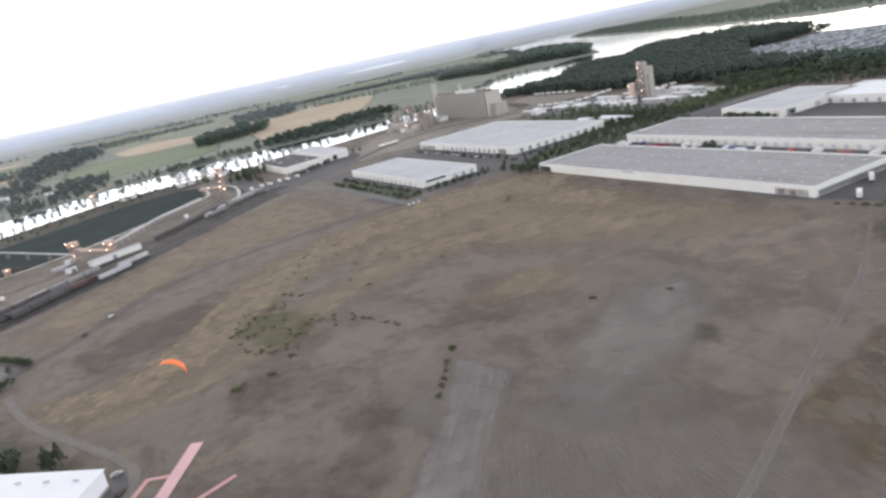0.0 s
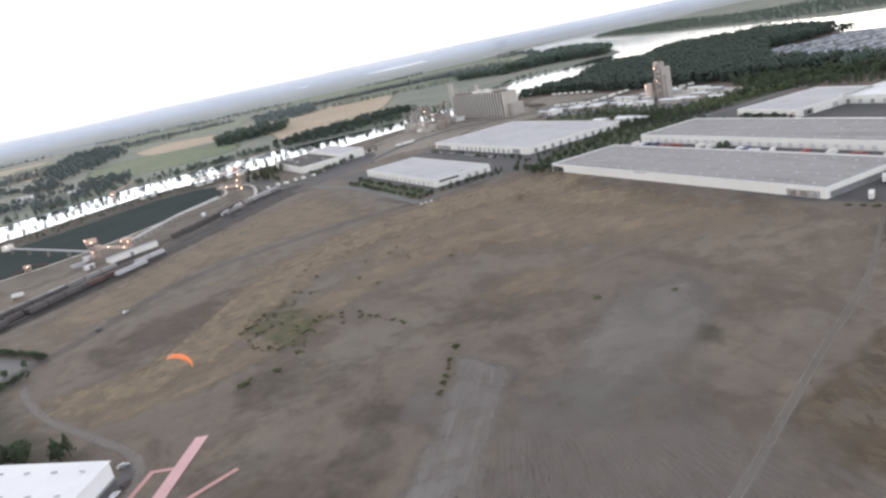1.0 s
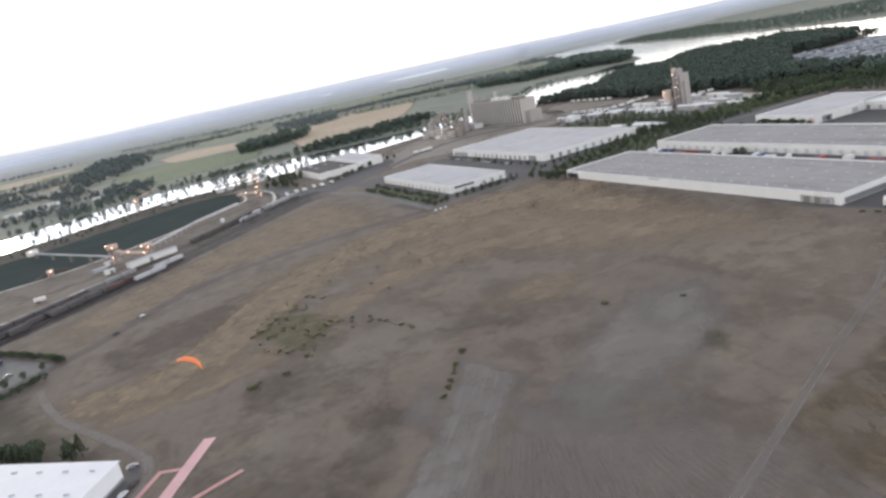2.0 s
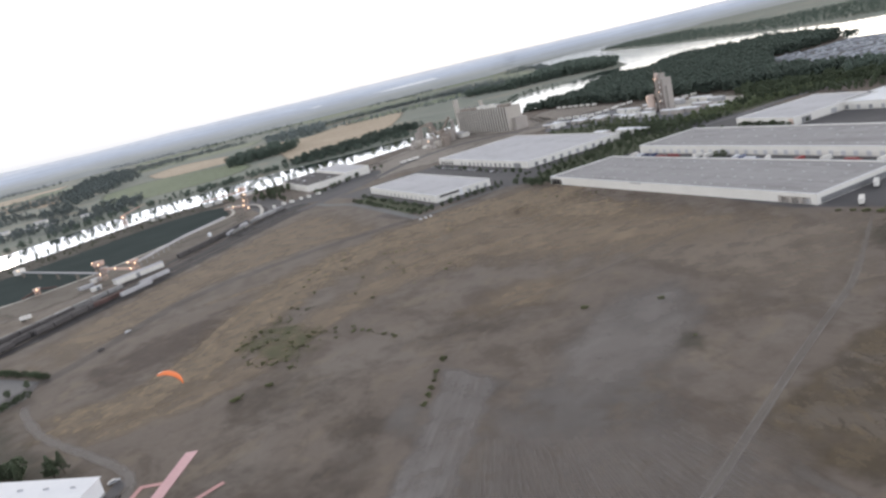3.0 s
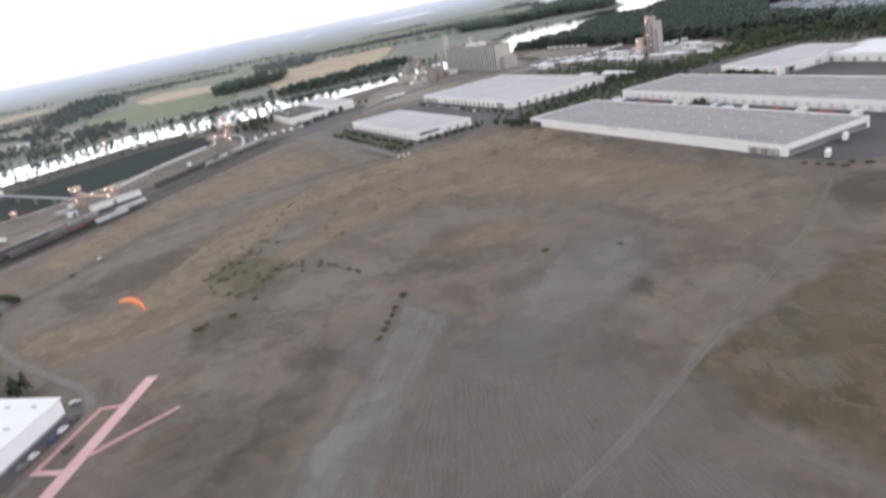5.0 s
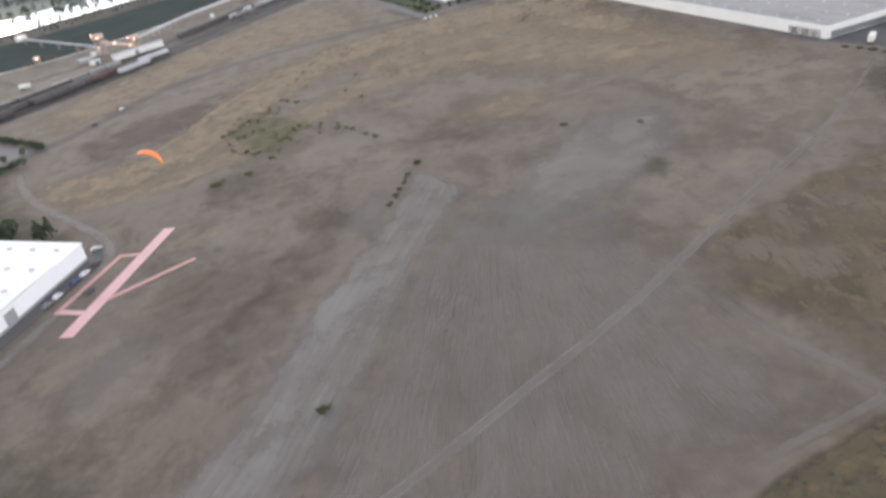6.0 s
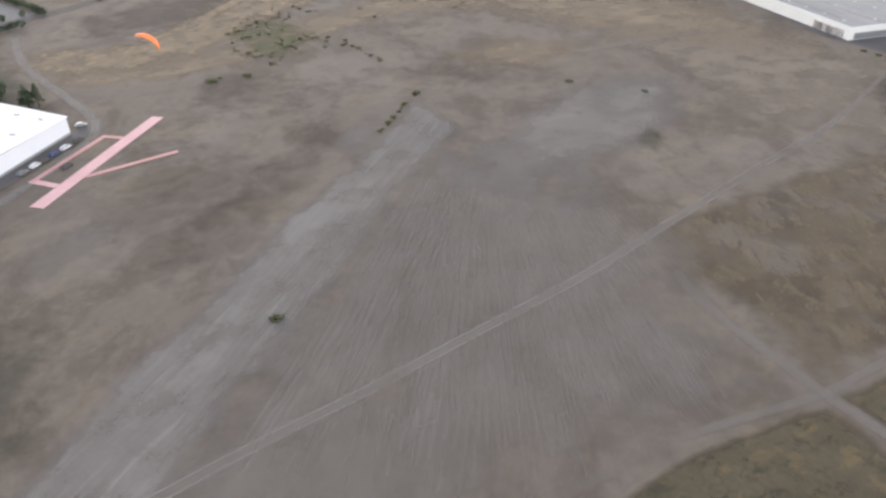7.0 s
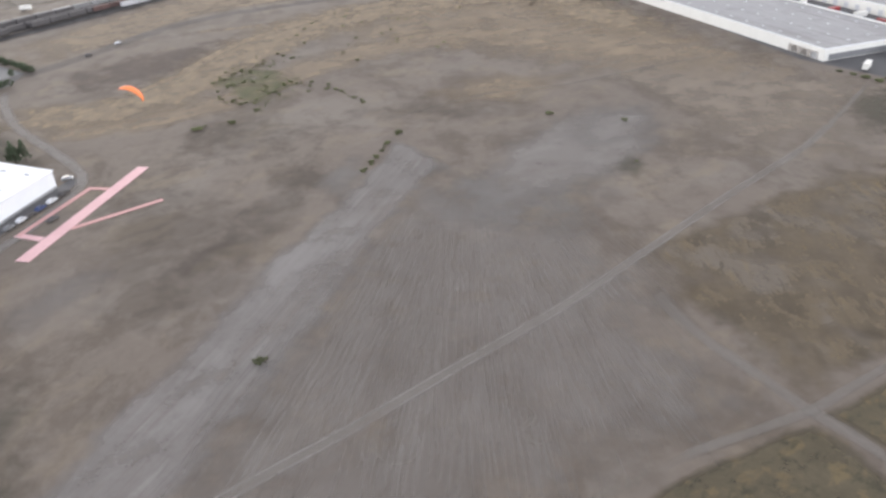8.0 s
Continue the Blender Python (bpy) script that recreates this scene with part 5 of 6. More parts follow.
wood("wood", scatter([(95, 1000), (125, 905), (150, 840), (190, 800), (250, 818), (262, 850), (205, 840), (170, 900), (140, 985)], 8, 5), 3, 7, 6, M_PALE_LEAF, "loose green trees by the works")
wood("wood", scatter([(334, 2075), (300, 2130), (246, 2196), (185, 2238), (117, 2222), (50, 2180), (30, 2260), (120, 2400), (205, 2640), (285, 2790), (345, 2540), (370, 2270)], 15, 7), 22, 31, 8, M_FOREST, "dark wooded spit between two river arms", per=18)
wood("wood", along([(-900, 820), (-765, 1010), (-715, 1095), (-636, 1210), (-535, 1275), (-425, 1345), (-290, 1385), (-160, 1425), (-70, 1480), (-20, 1570)], 8, 8, rng), 7, 14, 9, M_FOREST, "row of dark trees on the far river bank")
wood("wood", scatter([(-420, 1400), (-337, 1530), (-198, 1662), (-150, 1560), (-250, 1440), (-330, 1375)], 13, 10), 12, 18, 11, M_FOREST, "belt of dark trees by a stubble field")
wood("wood", scatter([(-709, 1885), (-630, 2064), (-540, 2000), (-500, 1800), (-625, 1690)], 16, 12), 16, 24, 13, M_FOREST, "block of dark trees by a stubble field")
wood("wood", scatter([(-865, 2722), (-646, 2818), (-535, 2307), (-600, 2266), (-707, 2266)], 26, 14), 14, 24, 15, M_HAZED_FOREST, "block of dark trees among far fields", per=16)
wood("wood", scatter([(-1065, 1650), (-1005, 1746), (-1120, 2257), (-1500, 2900), (-1620, 2800), (-1300, 2100)], 26, 16), 14, 24, 17, M_HAZED_FOREST, "block of dark trees among far fields", per=16)
wood("wood", along([(-20, 1580), (22, 1705), (62, 1850), (122, 1908), (176, 1910)], 9, 6, random.Random(70)), 5, 9, 71, M_FOREST, "low trees on the far river bank", per=18)
wood("wood", scatter([(48, 1350), (66, 1392), (112, 1408), (165, 1412), (172, 1330), (150, 1255), (120, 1285), (84, 1325)], 8, 72), 10, 16, 73, M_FOREST, "dark trees at the wood's edge by the river", per=26)
wood("wood", scatter([(-90, 2330), (-10, 2270), (48, 2190), (62, 2290), (0, 2420), (-80, 2450)], 15, 74), 15, 22, 75, M_FOREST, "dark wood at the foot of the spit", per=20)
wood("wood", scatter([(170, 2760), (215, 2820), (240, 3100), (225, 3420), (195, 3300), (185, 3000)], 22, 76), 14, 22, 77, M_HAZED_FOREST, "dark trees along the bay", per=16)
wood("wood", scatter([(-190, 2720), (-40, 2600), (60, 2560), (70, 2680), (-60, 2800), (-180, 2880)], 24, 78), 12, 18, 79, M_HAZED_FOREST, "belt of dark trees on the spit", per=16)
far_rng = random.Random(8)
for k in range(46):
    x, y = far_rng.uniform(-2900, 500), far_rng.uniform(1750, 3900)
    if -950 < x < -240 and y < 2750 or x > -60 and y < 3400:
        continue
    l, d, a = far_rng.uniform(120, 420), far_rng.uniform(15, 60), far_rng.uniform(-0.25, 0.35)
    c, n = (math.cos(a), math.sin(a)), (-math.sin(a), math.cos(a))
    block = [(x + c[0] * l * i + n[0] * d * j, y + c[1] * l * i + n[1] * d * j) for i, j in ((-1, -0.6), (-0.3, -1), (0.5, -0.7), (1, -0.2), (0.7, 0.8), (-0.1, 1), (-0.8, 0.5))]
    spots = scatter(block, 15, 60 + k)
    if spots:
        wood("wood", spots, 8, 17, 30 + k, M_HAZED_FOREST, "belt of dark trees between far fields", per=10)
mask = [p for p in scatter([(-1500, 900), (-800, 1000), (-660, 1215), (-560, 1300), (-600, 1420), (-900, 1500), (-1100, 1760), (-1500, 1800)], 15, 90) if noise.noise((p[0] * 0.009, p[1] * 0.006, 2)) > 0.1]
wood("wood", mask, 7, 15, 91, M_HAZED_FOREST, "loose dark trees along the far river bank", per=18)
mask = [p for p in scatter([(-620, 1230), (-420, 1345), (-290, 1390), (-160, 1430), (-200, 1500), (-420, 1400), (-600, 1330)], 11, 92) if noise.noise((p[0] * 0.02, p[1] * 0.02, 5)) > 0.0]
wood("wood", mask, 6, 12, 93, M_FOREST, "loose dark trees along the far river bank", per=22)


# ---------------------------------------------------------------- grain elevator
grain = root("grain_elevator", pose(-63, 1243, 0, 0, 0, -59.4), "row of tall concrete grain silos with a headhouse", "grain elevator")
# added wall, its dark colour stands for shade in the gaps
part("silo_bank", boxed(2, 156, 1.6, 24, 0, 35.4), M_SILO_SHADE, grain, "wall coloured dark as the shade between silo fronts")
silo = part("silo", tube(bmesh.new(), (0, 0, 0), (0, 0, 36), 1.15, n=12), M_SILO_LIT, grain)
silo.location = (3, 0, 0)
for i in range(1, 21):
    again(silo, 3 + i * 7.6, 0, 0)
part("end_wall", boxed(156.05, 157.6, -0.5, 24.2, 0, 35.8, bevel=0.2), M_CONCRETE, grain, "plain concrete end wall")
part("gallery", boxed(8, 152, 4, 14, 36, 39, bevel=0.3), M_STEEL, grain, "rusty sheet-metal gallery")
for i in range(5):
    part("roof_hut", boxed(70 + i * 12, 77 + i * 12, 1, 7, 36, 40 + (i % 2) * 1.5, bevel=0.2), M_WHITE, grain)
part("headhouse", boxed(-6, -1.5, 1, 9, 0, 55, bevel=0.3), M_CONCRETE, grain, "tall pale concrete headhouse")
part("annex", boxed(158.5, 169, 5, 25, 0, 18, bevel=0.3), M_CEMENT, grain, "pale square annex")
part("stair_tower", boxed(60, 64, 12, 17, 36, 48, bevel=0.2), M_CONCRETE, grain)
for i in range(8):
    part("roof_vent", tube(bmesh.new(), (10 + i * 16, 5, 38.9), (10 + i * 16, 5, 42), 0.6), M_GREY, grain)
    part("roof_vent", tube(bmesh.new(), (12 + i * 16, 11, 38.9), (12 + i * 16, 11, 41), 0.8), M_GREY, grain)

# ---------------------------------------------------------------- conveyors, towers
def frame_tower(bm, x, y, w, h, bays=4, r=0.22):
    c = [(x - w, y - w), (x + w, y - w), (x + w, y + w), (x - w, y + w)]
    for px, py in c:
        tube(bm, (px, py, 0), (px, py, h), r, n=5)
    for b in range(bays):
        z0, z1 = h * b / bays, h * (b + 1) / bays
        for k in range(4):
            (ax, ay), (bx, by) = c[k], c[(k + 1) % 4]
            tube(bm, (ax, ay, z0), (bx, by, z1), r * 0.6, n=4)
            tube(bm, (ax, ay, z1), (bx, by, z1), r * 0.6, n=4)


def conveyor(bm, a, b, w=1.6, h=2.2):
    a, b = Vector(a), Vector(b)
    d = b - a
    m = Matrix.Translation((a + b) / 2) @ d.to_track_quat("X", "Z").to_matrix().to_4x4()
    bmesh.ops.create_cube(bm, size=1, matrix=m @ Matrix.Diagonal((d.length, w, h, 1)))


def lamp(parent, x, y, z, s=0.5):
    bm = bmesh.new()
    bmesh.ops.create_icosphere(bm, subdivisions=1, radius=s, matrix=Matrix.Translation((x, y, z)))
    part("lamp", bm, M_LAMP, parent, "glowing orange work lamp")


loader = root("ship_loader", pose(-380, 644, 0), "steel bulk loader with conveyor boom and orange lamps", "ship loader")
bm = bmesh.new()
frame_tower(bm, 0, 0, 3.0, 18, 5)
box(bm, -3.8, 3.8, -3.8, 3.8, 14.5, 18.5)
part("tower", bm, M_SALMON_LIT, loader)
part("machine_house", boxed(-3, 3, 3.2, 9, 6, 11, bevel=0.3), M_GREY, loader, "grey machine house at the boom's foot")
bm = bmesh.new()
conveyor(bm, (-1, -4, 8.5), (-168, 127, 6), 1.4, 1.4)
part("boom", bm, M_PALE_ROOF, loader, "long pale enclosed conveyor boom")
bm = bmesh.new()
conveyor(bm, (4, -2, 11), (27, 10, 3), 2.2, 2.2)
part("feeder", bm, M_SALMON_LIT, loader)
bm = bmesh.new()
conveyor(bm, (22, 28, 6), (23, 138, 4), 2.0, 1.8)
conveyor(bm, (23, 138, 4), (41, 216, 3.5), 2.0, 1.8)
for k in range(9):
    tube(bm, (22 + 0.1 * k, 32 + k * 12.5, 0), (22 + 0.1 * k, 32 + k * 12.5, 4.6), 0.2, n=5)
part("belt_conveyor", bm, M_PALE_ROOF, loader, "long pale ground conveyor")
for k in range(1, 5):
    f = k / 4
    bm = bmesh.new()
    frame_tower(bm, -1 - 162 * f, -4 + 127 * f, 1.0, 7.4 - 2.2 * f, 2, 0.16)
    part("trestle", bm, M_STEEL, loader)
part("head_cabin", boxed(-173, -164, 122, 131, 4, 10, bevel=0.3), M_WHITE, loader, "white cabin at the boom's end")
for p in ((-3.4, -4.1, 18.6), (2, -4.2, 16), (0, -3.4, 7), (14, 0, 8.5), (25, 6, 4.4), (-166, 121, 9)):
    lamp(loader, *p, 0.5)

hopper = root("hopper_tower", pose(-356, 660, 0), "steel hopper tower with orange lamps in the yard", "hopper")
bm = bmesh.new()
frame_tower(bm, 0, 0, 2.8, 5, 2)
part("frame", bm, M_SALMON_LIT, hopper)
bm = bmesh.new()
bmesh.ops.create_cone(bm, cap_ends=True, segments=10, radius1=1.0, radius2=3.6, depth=4, matrix=Matrix.Translation((0, 0, 6)))
box(bm, -3.7, 3.7, -3.7, 3.7, 8, 10.5)
part("bin", bm, M_SALMON_LIT, hopper)
for p in ((-3.2, -3.9, 9.6), (3.0, -3.9, 7.8)):
    lamp(hopper, *p, 0.5)

stacker = root("stacker", pose(-446, 643, 0, 0, 0, 40), "orange-brown stacking machine at the basin edge", "stacker")
bm = bmesh.new()
frame_tower(bm, 0, 0, 2.2, 5, 2, 0.3)
box(bm, -3, 3, -2.4, 2.4, 4.5, 6.6)
part("frame", bm, M_SALMON_LIT, stacker)
bm = bmesh.new()
conveyor(bm, (2, 0, 5.4), (17, 0, 2), 1.5, 1.5)
conveyor(bm, (-2, 0, 4), (-14, 0, 1.2), 1.4, 1.4)
part("arm", bm, M_RUST, stacker)
lamp(stacker, 0, -2.8, 5.6, 0.5)

crane = root("dock_crane", pose(-545, 1012, 0, 0, 0, 20), "salmon steel dock crane on the river bank", "crane")
bm = bmesh.new()
frame_tower(bm, 0, 0, 2.5, 16, 4, 0.35)
box(bm, -3.5, 3.5, -3.5, 3.5, 14, 18)
part("frame", bm, M_SALMON_LIT, crane)
bm = bmesh.new()
conveyor(bm, (0, 0, 18), (26, 4, 24), 1.6, 1.6)
part("jib", bm, M_SALMON_LIT, crane)
lamp(crane, 0, -3.8, 16, 0.8)

tower = root("unloading_tower", pose(-326, 905, 0), "tall steel transfer tower with orange lamps", "conveyor tower")
bm = bmesh.new()
frame_tower(bm, 0, 0, 3.0, 26, 6)
box(bm, -4, 4, -4, 4, 24, 29)
part("frame", bm, M_SALMON_LIT, tower)
bm = bmesh.new()
conveyor(bm, (-3, 3, 24), (-120, 150, 6), 2.0, 2.0)
conveyor(bm, (-3, 0, 6), (-40, 30, 3), 2.0, 2.0)
part("conveyor", bm, M_SALMON_LIT, tower)
for p in ((-3, -4.2, 27), (3, -4.2, 20), (0, -3.4, 13), (-2, -3.4, 7), (3, -3.4, 3), (-16, -2, 8)):
    lamp(tower, *p, 0.65)

works = root("unloading_works", pose(-110, 1180, 0, 0, 0, -59), "rusty steel conveyors and transfer towers beside silos", "conveyor works")
for x, y, h, wd in ((-30, 20, 30, 3.5), (0, 10, 24, 3), (40, 4, 20, 3), (62, 0, 15, 4)):
    bm = bmesh.new()
    frame_tower(bm, x, y, wd, h, 4, 0.4)
    box(bm, x - wd - 1, x + wd + 1, y - wd - 1, y + wd + 1, h - 5, h + 2)
    part("transfer_tower", bm, M_STEEL, works)
for x, y, h, r in ((-52, 6, 20, 4.5), (-62, 16, 24, 4.0), (20, 24, 18, 5.0), (31, 26, 18, 5.0), (12, 40, 30, 3.0)):
    part("bin", tube(bmesh.new(), (x, y, 0), (x, y, h), r, n=14), M_CEMENT, works)
for x, y, l, d, h, m in ((-48, -12, 16, 9, 6, M_CEMENT), (38, -14, 14, 8, 7, M_CEMENT), (54, -18, 12, 10, 9, M_CONCRETE), (66, -12, 9, 9, 13, M_STEEL), (-70, 0, 12, 8, 8, M_CEMENT), (24, -26, 18, 6, 4, M_WHITE), (48, -30, 20, 7, 5, M_CEMENT), (-20, -28, 16, 7, 5, M_CEMENT)):
    part("shed", boxed(x, x + l, y, y + d, 0, h, bevel=0.2), m, works)
# glowing balls added in place of white glints on the works
for p in ((2, 4, 26), (30, -17, 9)):
    lamp(works, *p, 0.5)
bm = bmesh.new()
conveyor(bm, (-62, 16, 25), (-30, 20, 30), 2.2, 2.2)
conveyor(bm, (-30, 20, 29), (0, 10, 23), 2.5, 2.5)
conveyor(bm, (0, 10, 23), (40, 4, 10), 2.5, 2.5)
conveyor(bm, (40, 4, 18), (75, 4, 40), 2.5, 2.5)
part("conveyor", bm, M_STEEL, works)
part("shed", boxed(5, 34, -16, -2, 0, 12, bevel=0.3), M_CEMENT, works)
part("shed", boxed(-26, -6, -14, 0, 0, 9, bevel=0.3), M_CONCRETE, works)

# ---------------------------------------------------------------- cement works
cement = root("cement_works", pose(192, 942, 0, 0, 0, -60), "pale concrete cement tower with lower silos", "cement works")
part("main_tower", boxed(2.5, 16, 4, 18, 0, 39, bevel=0.4), M_CEMENT, cement)
part("upper_house", boxed(4, 11, 6, 14, 39, 45, bevel=0.3), M_CEMENT, cement)
bm = bmesh.new()
tube(bm, (4, 7, 34), (4, 7, 45), 3.0, n=14)
bmesh.ops.create_cone(bm, cap_ends=True, segments=14, radius1=3.0, radius2=0.6, depth=1.6, matrix=Matrix.Translation((4, 7, 45.8)))
part("dust_tank", bm, M_PINK_STEEL, cement, "pale pink round tank")
for x, y, z0, z1, r in ((3, 5, 45, 52, 0.4), (9, 10, 45, 50, 0.3)):
    part("mast", tube(bmesh.new(), (x, y, z0), (x, y, z1), r), M_STEEL, cement)
for i, (x, y, r, h) in enumerate(((-9, 4, 5.0, 21), (-4, 13, 4.0, 25), (-15, 10, 4.0, 16))):
    bm = bmesh.new()
    tube(bm, (x, y, 0), (x, y, h), r, n=16)
    part("silo", bm, M_PINK_STEEL if i == 0 else M_CEMENT, cement)
for x0, x1, y0, y1, h in ((15, 19, 7, 14, 30), (-1, 3, 8, 15, 33)):
    part("side_tower", boxed(x0, x1, y0, y1, 0, h, bevel=0.3), M_CEMENT, cement)
for z in (8, 15, 22, 29, 36):
    part("floor_band", boxed(2.7, 14.3, 3.7, 4.0, z, z + 0.7), M_STEEL, cement, "rusty floor band")
for k in range(3):
    part("window_strip", boxed(4.5 + k * 3.4, 5.8 + k * 3.4, 3.8, 4.0, 9.5, 35), M_STEEL, cement)
bm = bmesh.new()
for x, y, z0, z1 in ((0.8, 5, 0, 41), (0.8, 8, 0, 38), (8.6, 3.2, 0, 42), (13, 3.2, 0, 36), (15, 5.4, 0, 30)):
    tube(bm, (x, y, z0), (x, y, z1), 0.45, n=6)
part("pipe", bm, M_RUST, cement, "rust-red pipework")
for z in (12, 20, 28, 34):
    part("louvre", boxed(9.4, 12.6, 3.3, 3.9, z, z + 2.2), M_WHITE, cement)
for p in ((4.2, 3.3, 39), (7.4, 3.3, 24), (-9, -1.4, 19), (-12.6, 0.6, 15), (8, 3.2, 12), (-3, 8.6, 24)):
    lamp(cement, *p, 0.45)


# low sheds, tanks and stores round the works and along the river
def shed(x, y, turn, l, d, h, label, roof=M_WHITE_ROOF, wall=M_WHITE, name="shed"):
    s = root(name, pose(x, y, 0, 0, 0, turn), label, "shed")
    part("body", boxed(0, l, 0, d, 0, h, bevel=0.08), wall, s)
    bm = bmesh.new()
    vs = [bm.verts.new(v) for v in ((-0.5, -0.5, h), (l + 0.5, -0.5, h), (l + 0.5, d + 0.5, h), (-0.5, d + 0.5, h), (-0.5, d / 2, h + d * 0.12), (l + 0.5, d / 2, h + d * 0.12))]
    for f in ((0, 1, 5, 4), (3, 4, 5, 2), (0, 4, 3), (1, 2, 5), (0, 3, 2, 1)):
        bm.faces.new([vs[i] for i in f])
    part("roof", bm, roof, s)
    part("door", boxed(l * 0.4, l * 0.4 + 3.5, -0.1, 0.05, 0, min(h - 0.5, 3.5)), M_GREY, s)
    return s


shed(-348, 609, 54, 46, 8, 4.5, "long pale storage shed beside the railway", M_PALE_ROOF)
shed(-388, 640, 54, 8, 5, 3.5, "small white hut at the loader's foot")
shed(-366, 600, 54, 8, 5, 3.5, "small white hut beside the long shed")
shed(-388, 618, 54, 12, 6, 2.5, "low pale store in the terminal yard", M_PALE_ROOF, M_GREY)
for x, y, l, d, h in ((70, 1020, 12, 16, 6), (96, 1010, 26, 12, 5), (118, 985, 22, 10, 5), (150, 950, 26, 10, 4), (172, 925, 14, 10, 5), (190, 905, 34, 9, 5), (205, 890, 30, 10, 5), (232, 862, 24, 9, 4), (160, 1030, 40, 7, 4), (190, 1010, 30, 7, 4), (60, 1045, 18, 7, 4), (82, 1040, 22, 6, 4), (108, 1032, 18, 6, 4), (128, 1000, 20, 7, 5), (146, 978, 18, 7, 4), (180, 948, 12, 8, 6), (226, 905, 26, 8, 5), (250, 925, 22, 7, 5), (214, 985, 26, 10, 6), (240, 965, 30, 8, 5), (125, 830, 26, 12, 5), (140, 812, 16, 10, 4), (104, 850, 18, 10, 5)):
    shed(x, y, -60, l, d, h, "low white shed with pale roof by the works", M_WHITE_ROOF, rng.choice([M_WHITE, M_CEMENT, M_GREY]))
for x, y, l, d, h, t in ((-300, 1085, 30, 12, 5, 20), (-395, 1050, 36, 10, 4, 40), (-430, 1030, 24, 10, 4, 40), (-505, 1010, 22, 8, 4, 50), (-280, 1110, 24, 12, 5, 20), (-70, 1195, 24, 14, 7, -60), (-40, 1330, 26, 14, 8, -60), (20, 1230, 30, 14, 8, -60)):
    shed(x, y, t, l, d, h, "low pale shed near the river bank", M_PALE_ROOF)
for x, y, l, d, h, t in ((-905, 1270, 46, 16, 5, 20), (-850, 1290, 22, 12, 5, 35), (-985, 1330, 30, 14, 5, 10), (-800, 1330, 20, 10, 4, 20), (-940, 1395, 26, 12, 5, 25)):
    shed(x, y, t, l, d, h, "low pale farm shed beyond the river", M_PALE_ROOF)
tank = root("storage_tank", pose(-321, 762, 0), "small bright white round storage tank", "tank")
bm = bmesh.new()
tube(bm, (0, 0, 0), (0, 0, 3.4), 2.1, n=18)
part("shell", bm, M_WHITE_ROOF, tank)
bm = bmesh.new()
bmesh.ops.create_cone(bm, cap_ends=True, segments=18, radius1=2.2, radius2=0.2, depth=0.9, matrix=Matrix.Translation((0, 0, 3.85)))
part("lid", bm, M_WHITE_ROOF, tank)


# ---------------------------------------------------------------- trains, lorries, cars
def railcar(material, label):
    c = root("railcar", pose(0, 0, -80), label, "railcar", "railcars on the line")
    bm = bmesh.new()
    prof = [(-1.5, 1.2), (1.5, 1.2), (1.55, 3.9), (1.1, 4.3), (-1.1, 4.3), (-1.55, 3.9)]
    for x in (-7.4, -6.9, 6.9, 7.4):
        s = 0.75 if abs(x) > 7 else 1.0
        for y, z in prof:
            bm.verts.new((x, y, 1.2 + (z - 1.2) * s))
    bm.verts.ensure_lookup_table()
    for k in range(3):
        for i in range(6):
            j = (i + 1) % 6
            bm.faces.new([bm.verts[q] for q in (k * 6 + i, k * 6 + j, k * 6 + 6 + j, k * 6 + 6 + i)])
    bm.faces.new([bm.verts[i] for i in range(6)][::-1])
    bm.faces.new([bm.verts[18 + i] for i in range(6)])
    bmesh.ops.recalc_face_normals(bm, faces=bm.faces)
    part("body", bm, material, c)
    part("underframe", boxed(-7.6, 7.6, -1.1, 1.1, 0.8, 1.19), M_DARK, c)
    for x in (-5.4, 5.4):
        bm = bmesh.new()
        for dx in (-0.9, 0.9):
            for y in (-0.75, 0.75):
                tube(bm, (x + dx, y - 0.07, 0.55), (x + dx, y + 0.07, 0.55), 0.45, n=10)
        box(bm, x - 1.5, x + 1.5, -1.0, 1.0, 0.45, 0.8)
        part("bogie", bm, M_DARK, c)
    return c


def lay_train(car, pts, offset, gap=15.6, skip=0.0):
    line = smooth_line(pts, 1.0)
    run = 0.0
    for a, b in zip(line, line[1:]):
        run += (b - a).length
        if run >= gap:
            run = 0.0
            if rng.random() < skip:
                continue
            d = (b - a).normalized()
            p = a + Vector((-d.y, d.x)) * offset
            copy_thing(car, pose(p.x, p.y, 0.12, 0, 0, math.degrees(math.atan2(d.y, d.x))))


RAIL = [(-430, 380), (-390, 466), (-378, 475), (-349, 543), (-328, 592), (-309, 643), (-289, 724), (-280, 791), (-258, 840)]
FIELD_RAIL = [(-366, 434), (-359, 447), (-328, 540), (-305, 594), (-280, 664), (-251, 753)]
grey_car = railcar(M_WAGON, "grey covered hopper railcar on the tracks")
white_car = railcar(M_PALE_ROOF, "pale grey covered hopper railcar on the tracks")
dark_car = railcar(M_DARK_ROOF, "dark grey hopper railcar on the tracks")
rust_car = railcar(M_RUST, "rust-red hopper railcar on the tracks")
lay_train(grey_car, RAIL[0:5], 1.6, skip=0.12)
lay_train(dark_car, RAIL[0:4], -2.6, skip=0.2)
lay_train(dark_car, FIELD_RAIL[0:3], 0.5, skip=0.3)
lay_train(dark_car, FIELD_RAIL[0:3], 5.5, skip=0.3)
for x, y, car_kind in ((-326, 542, rust_car), (-320, 556, rust_car), (-311, 558, white_car), (-304.6, 572.2, white_car), (-309, 588, white_car), (-302.6, 602.2, white_car)):
    copy_thing(car_kind, pose(x, y, 0.12, 0, 0, 65.6))
lay_train(white_car, RAIL[6:9], 1.6, skip=0.45)
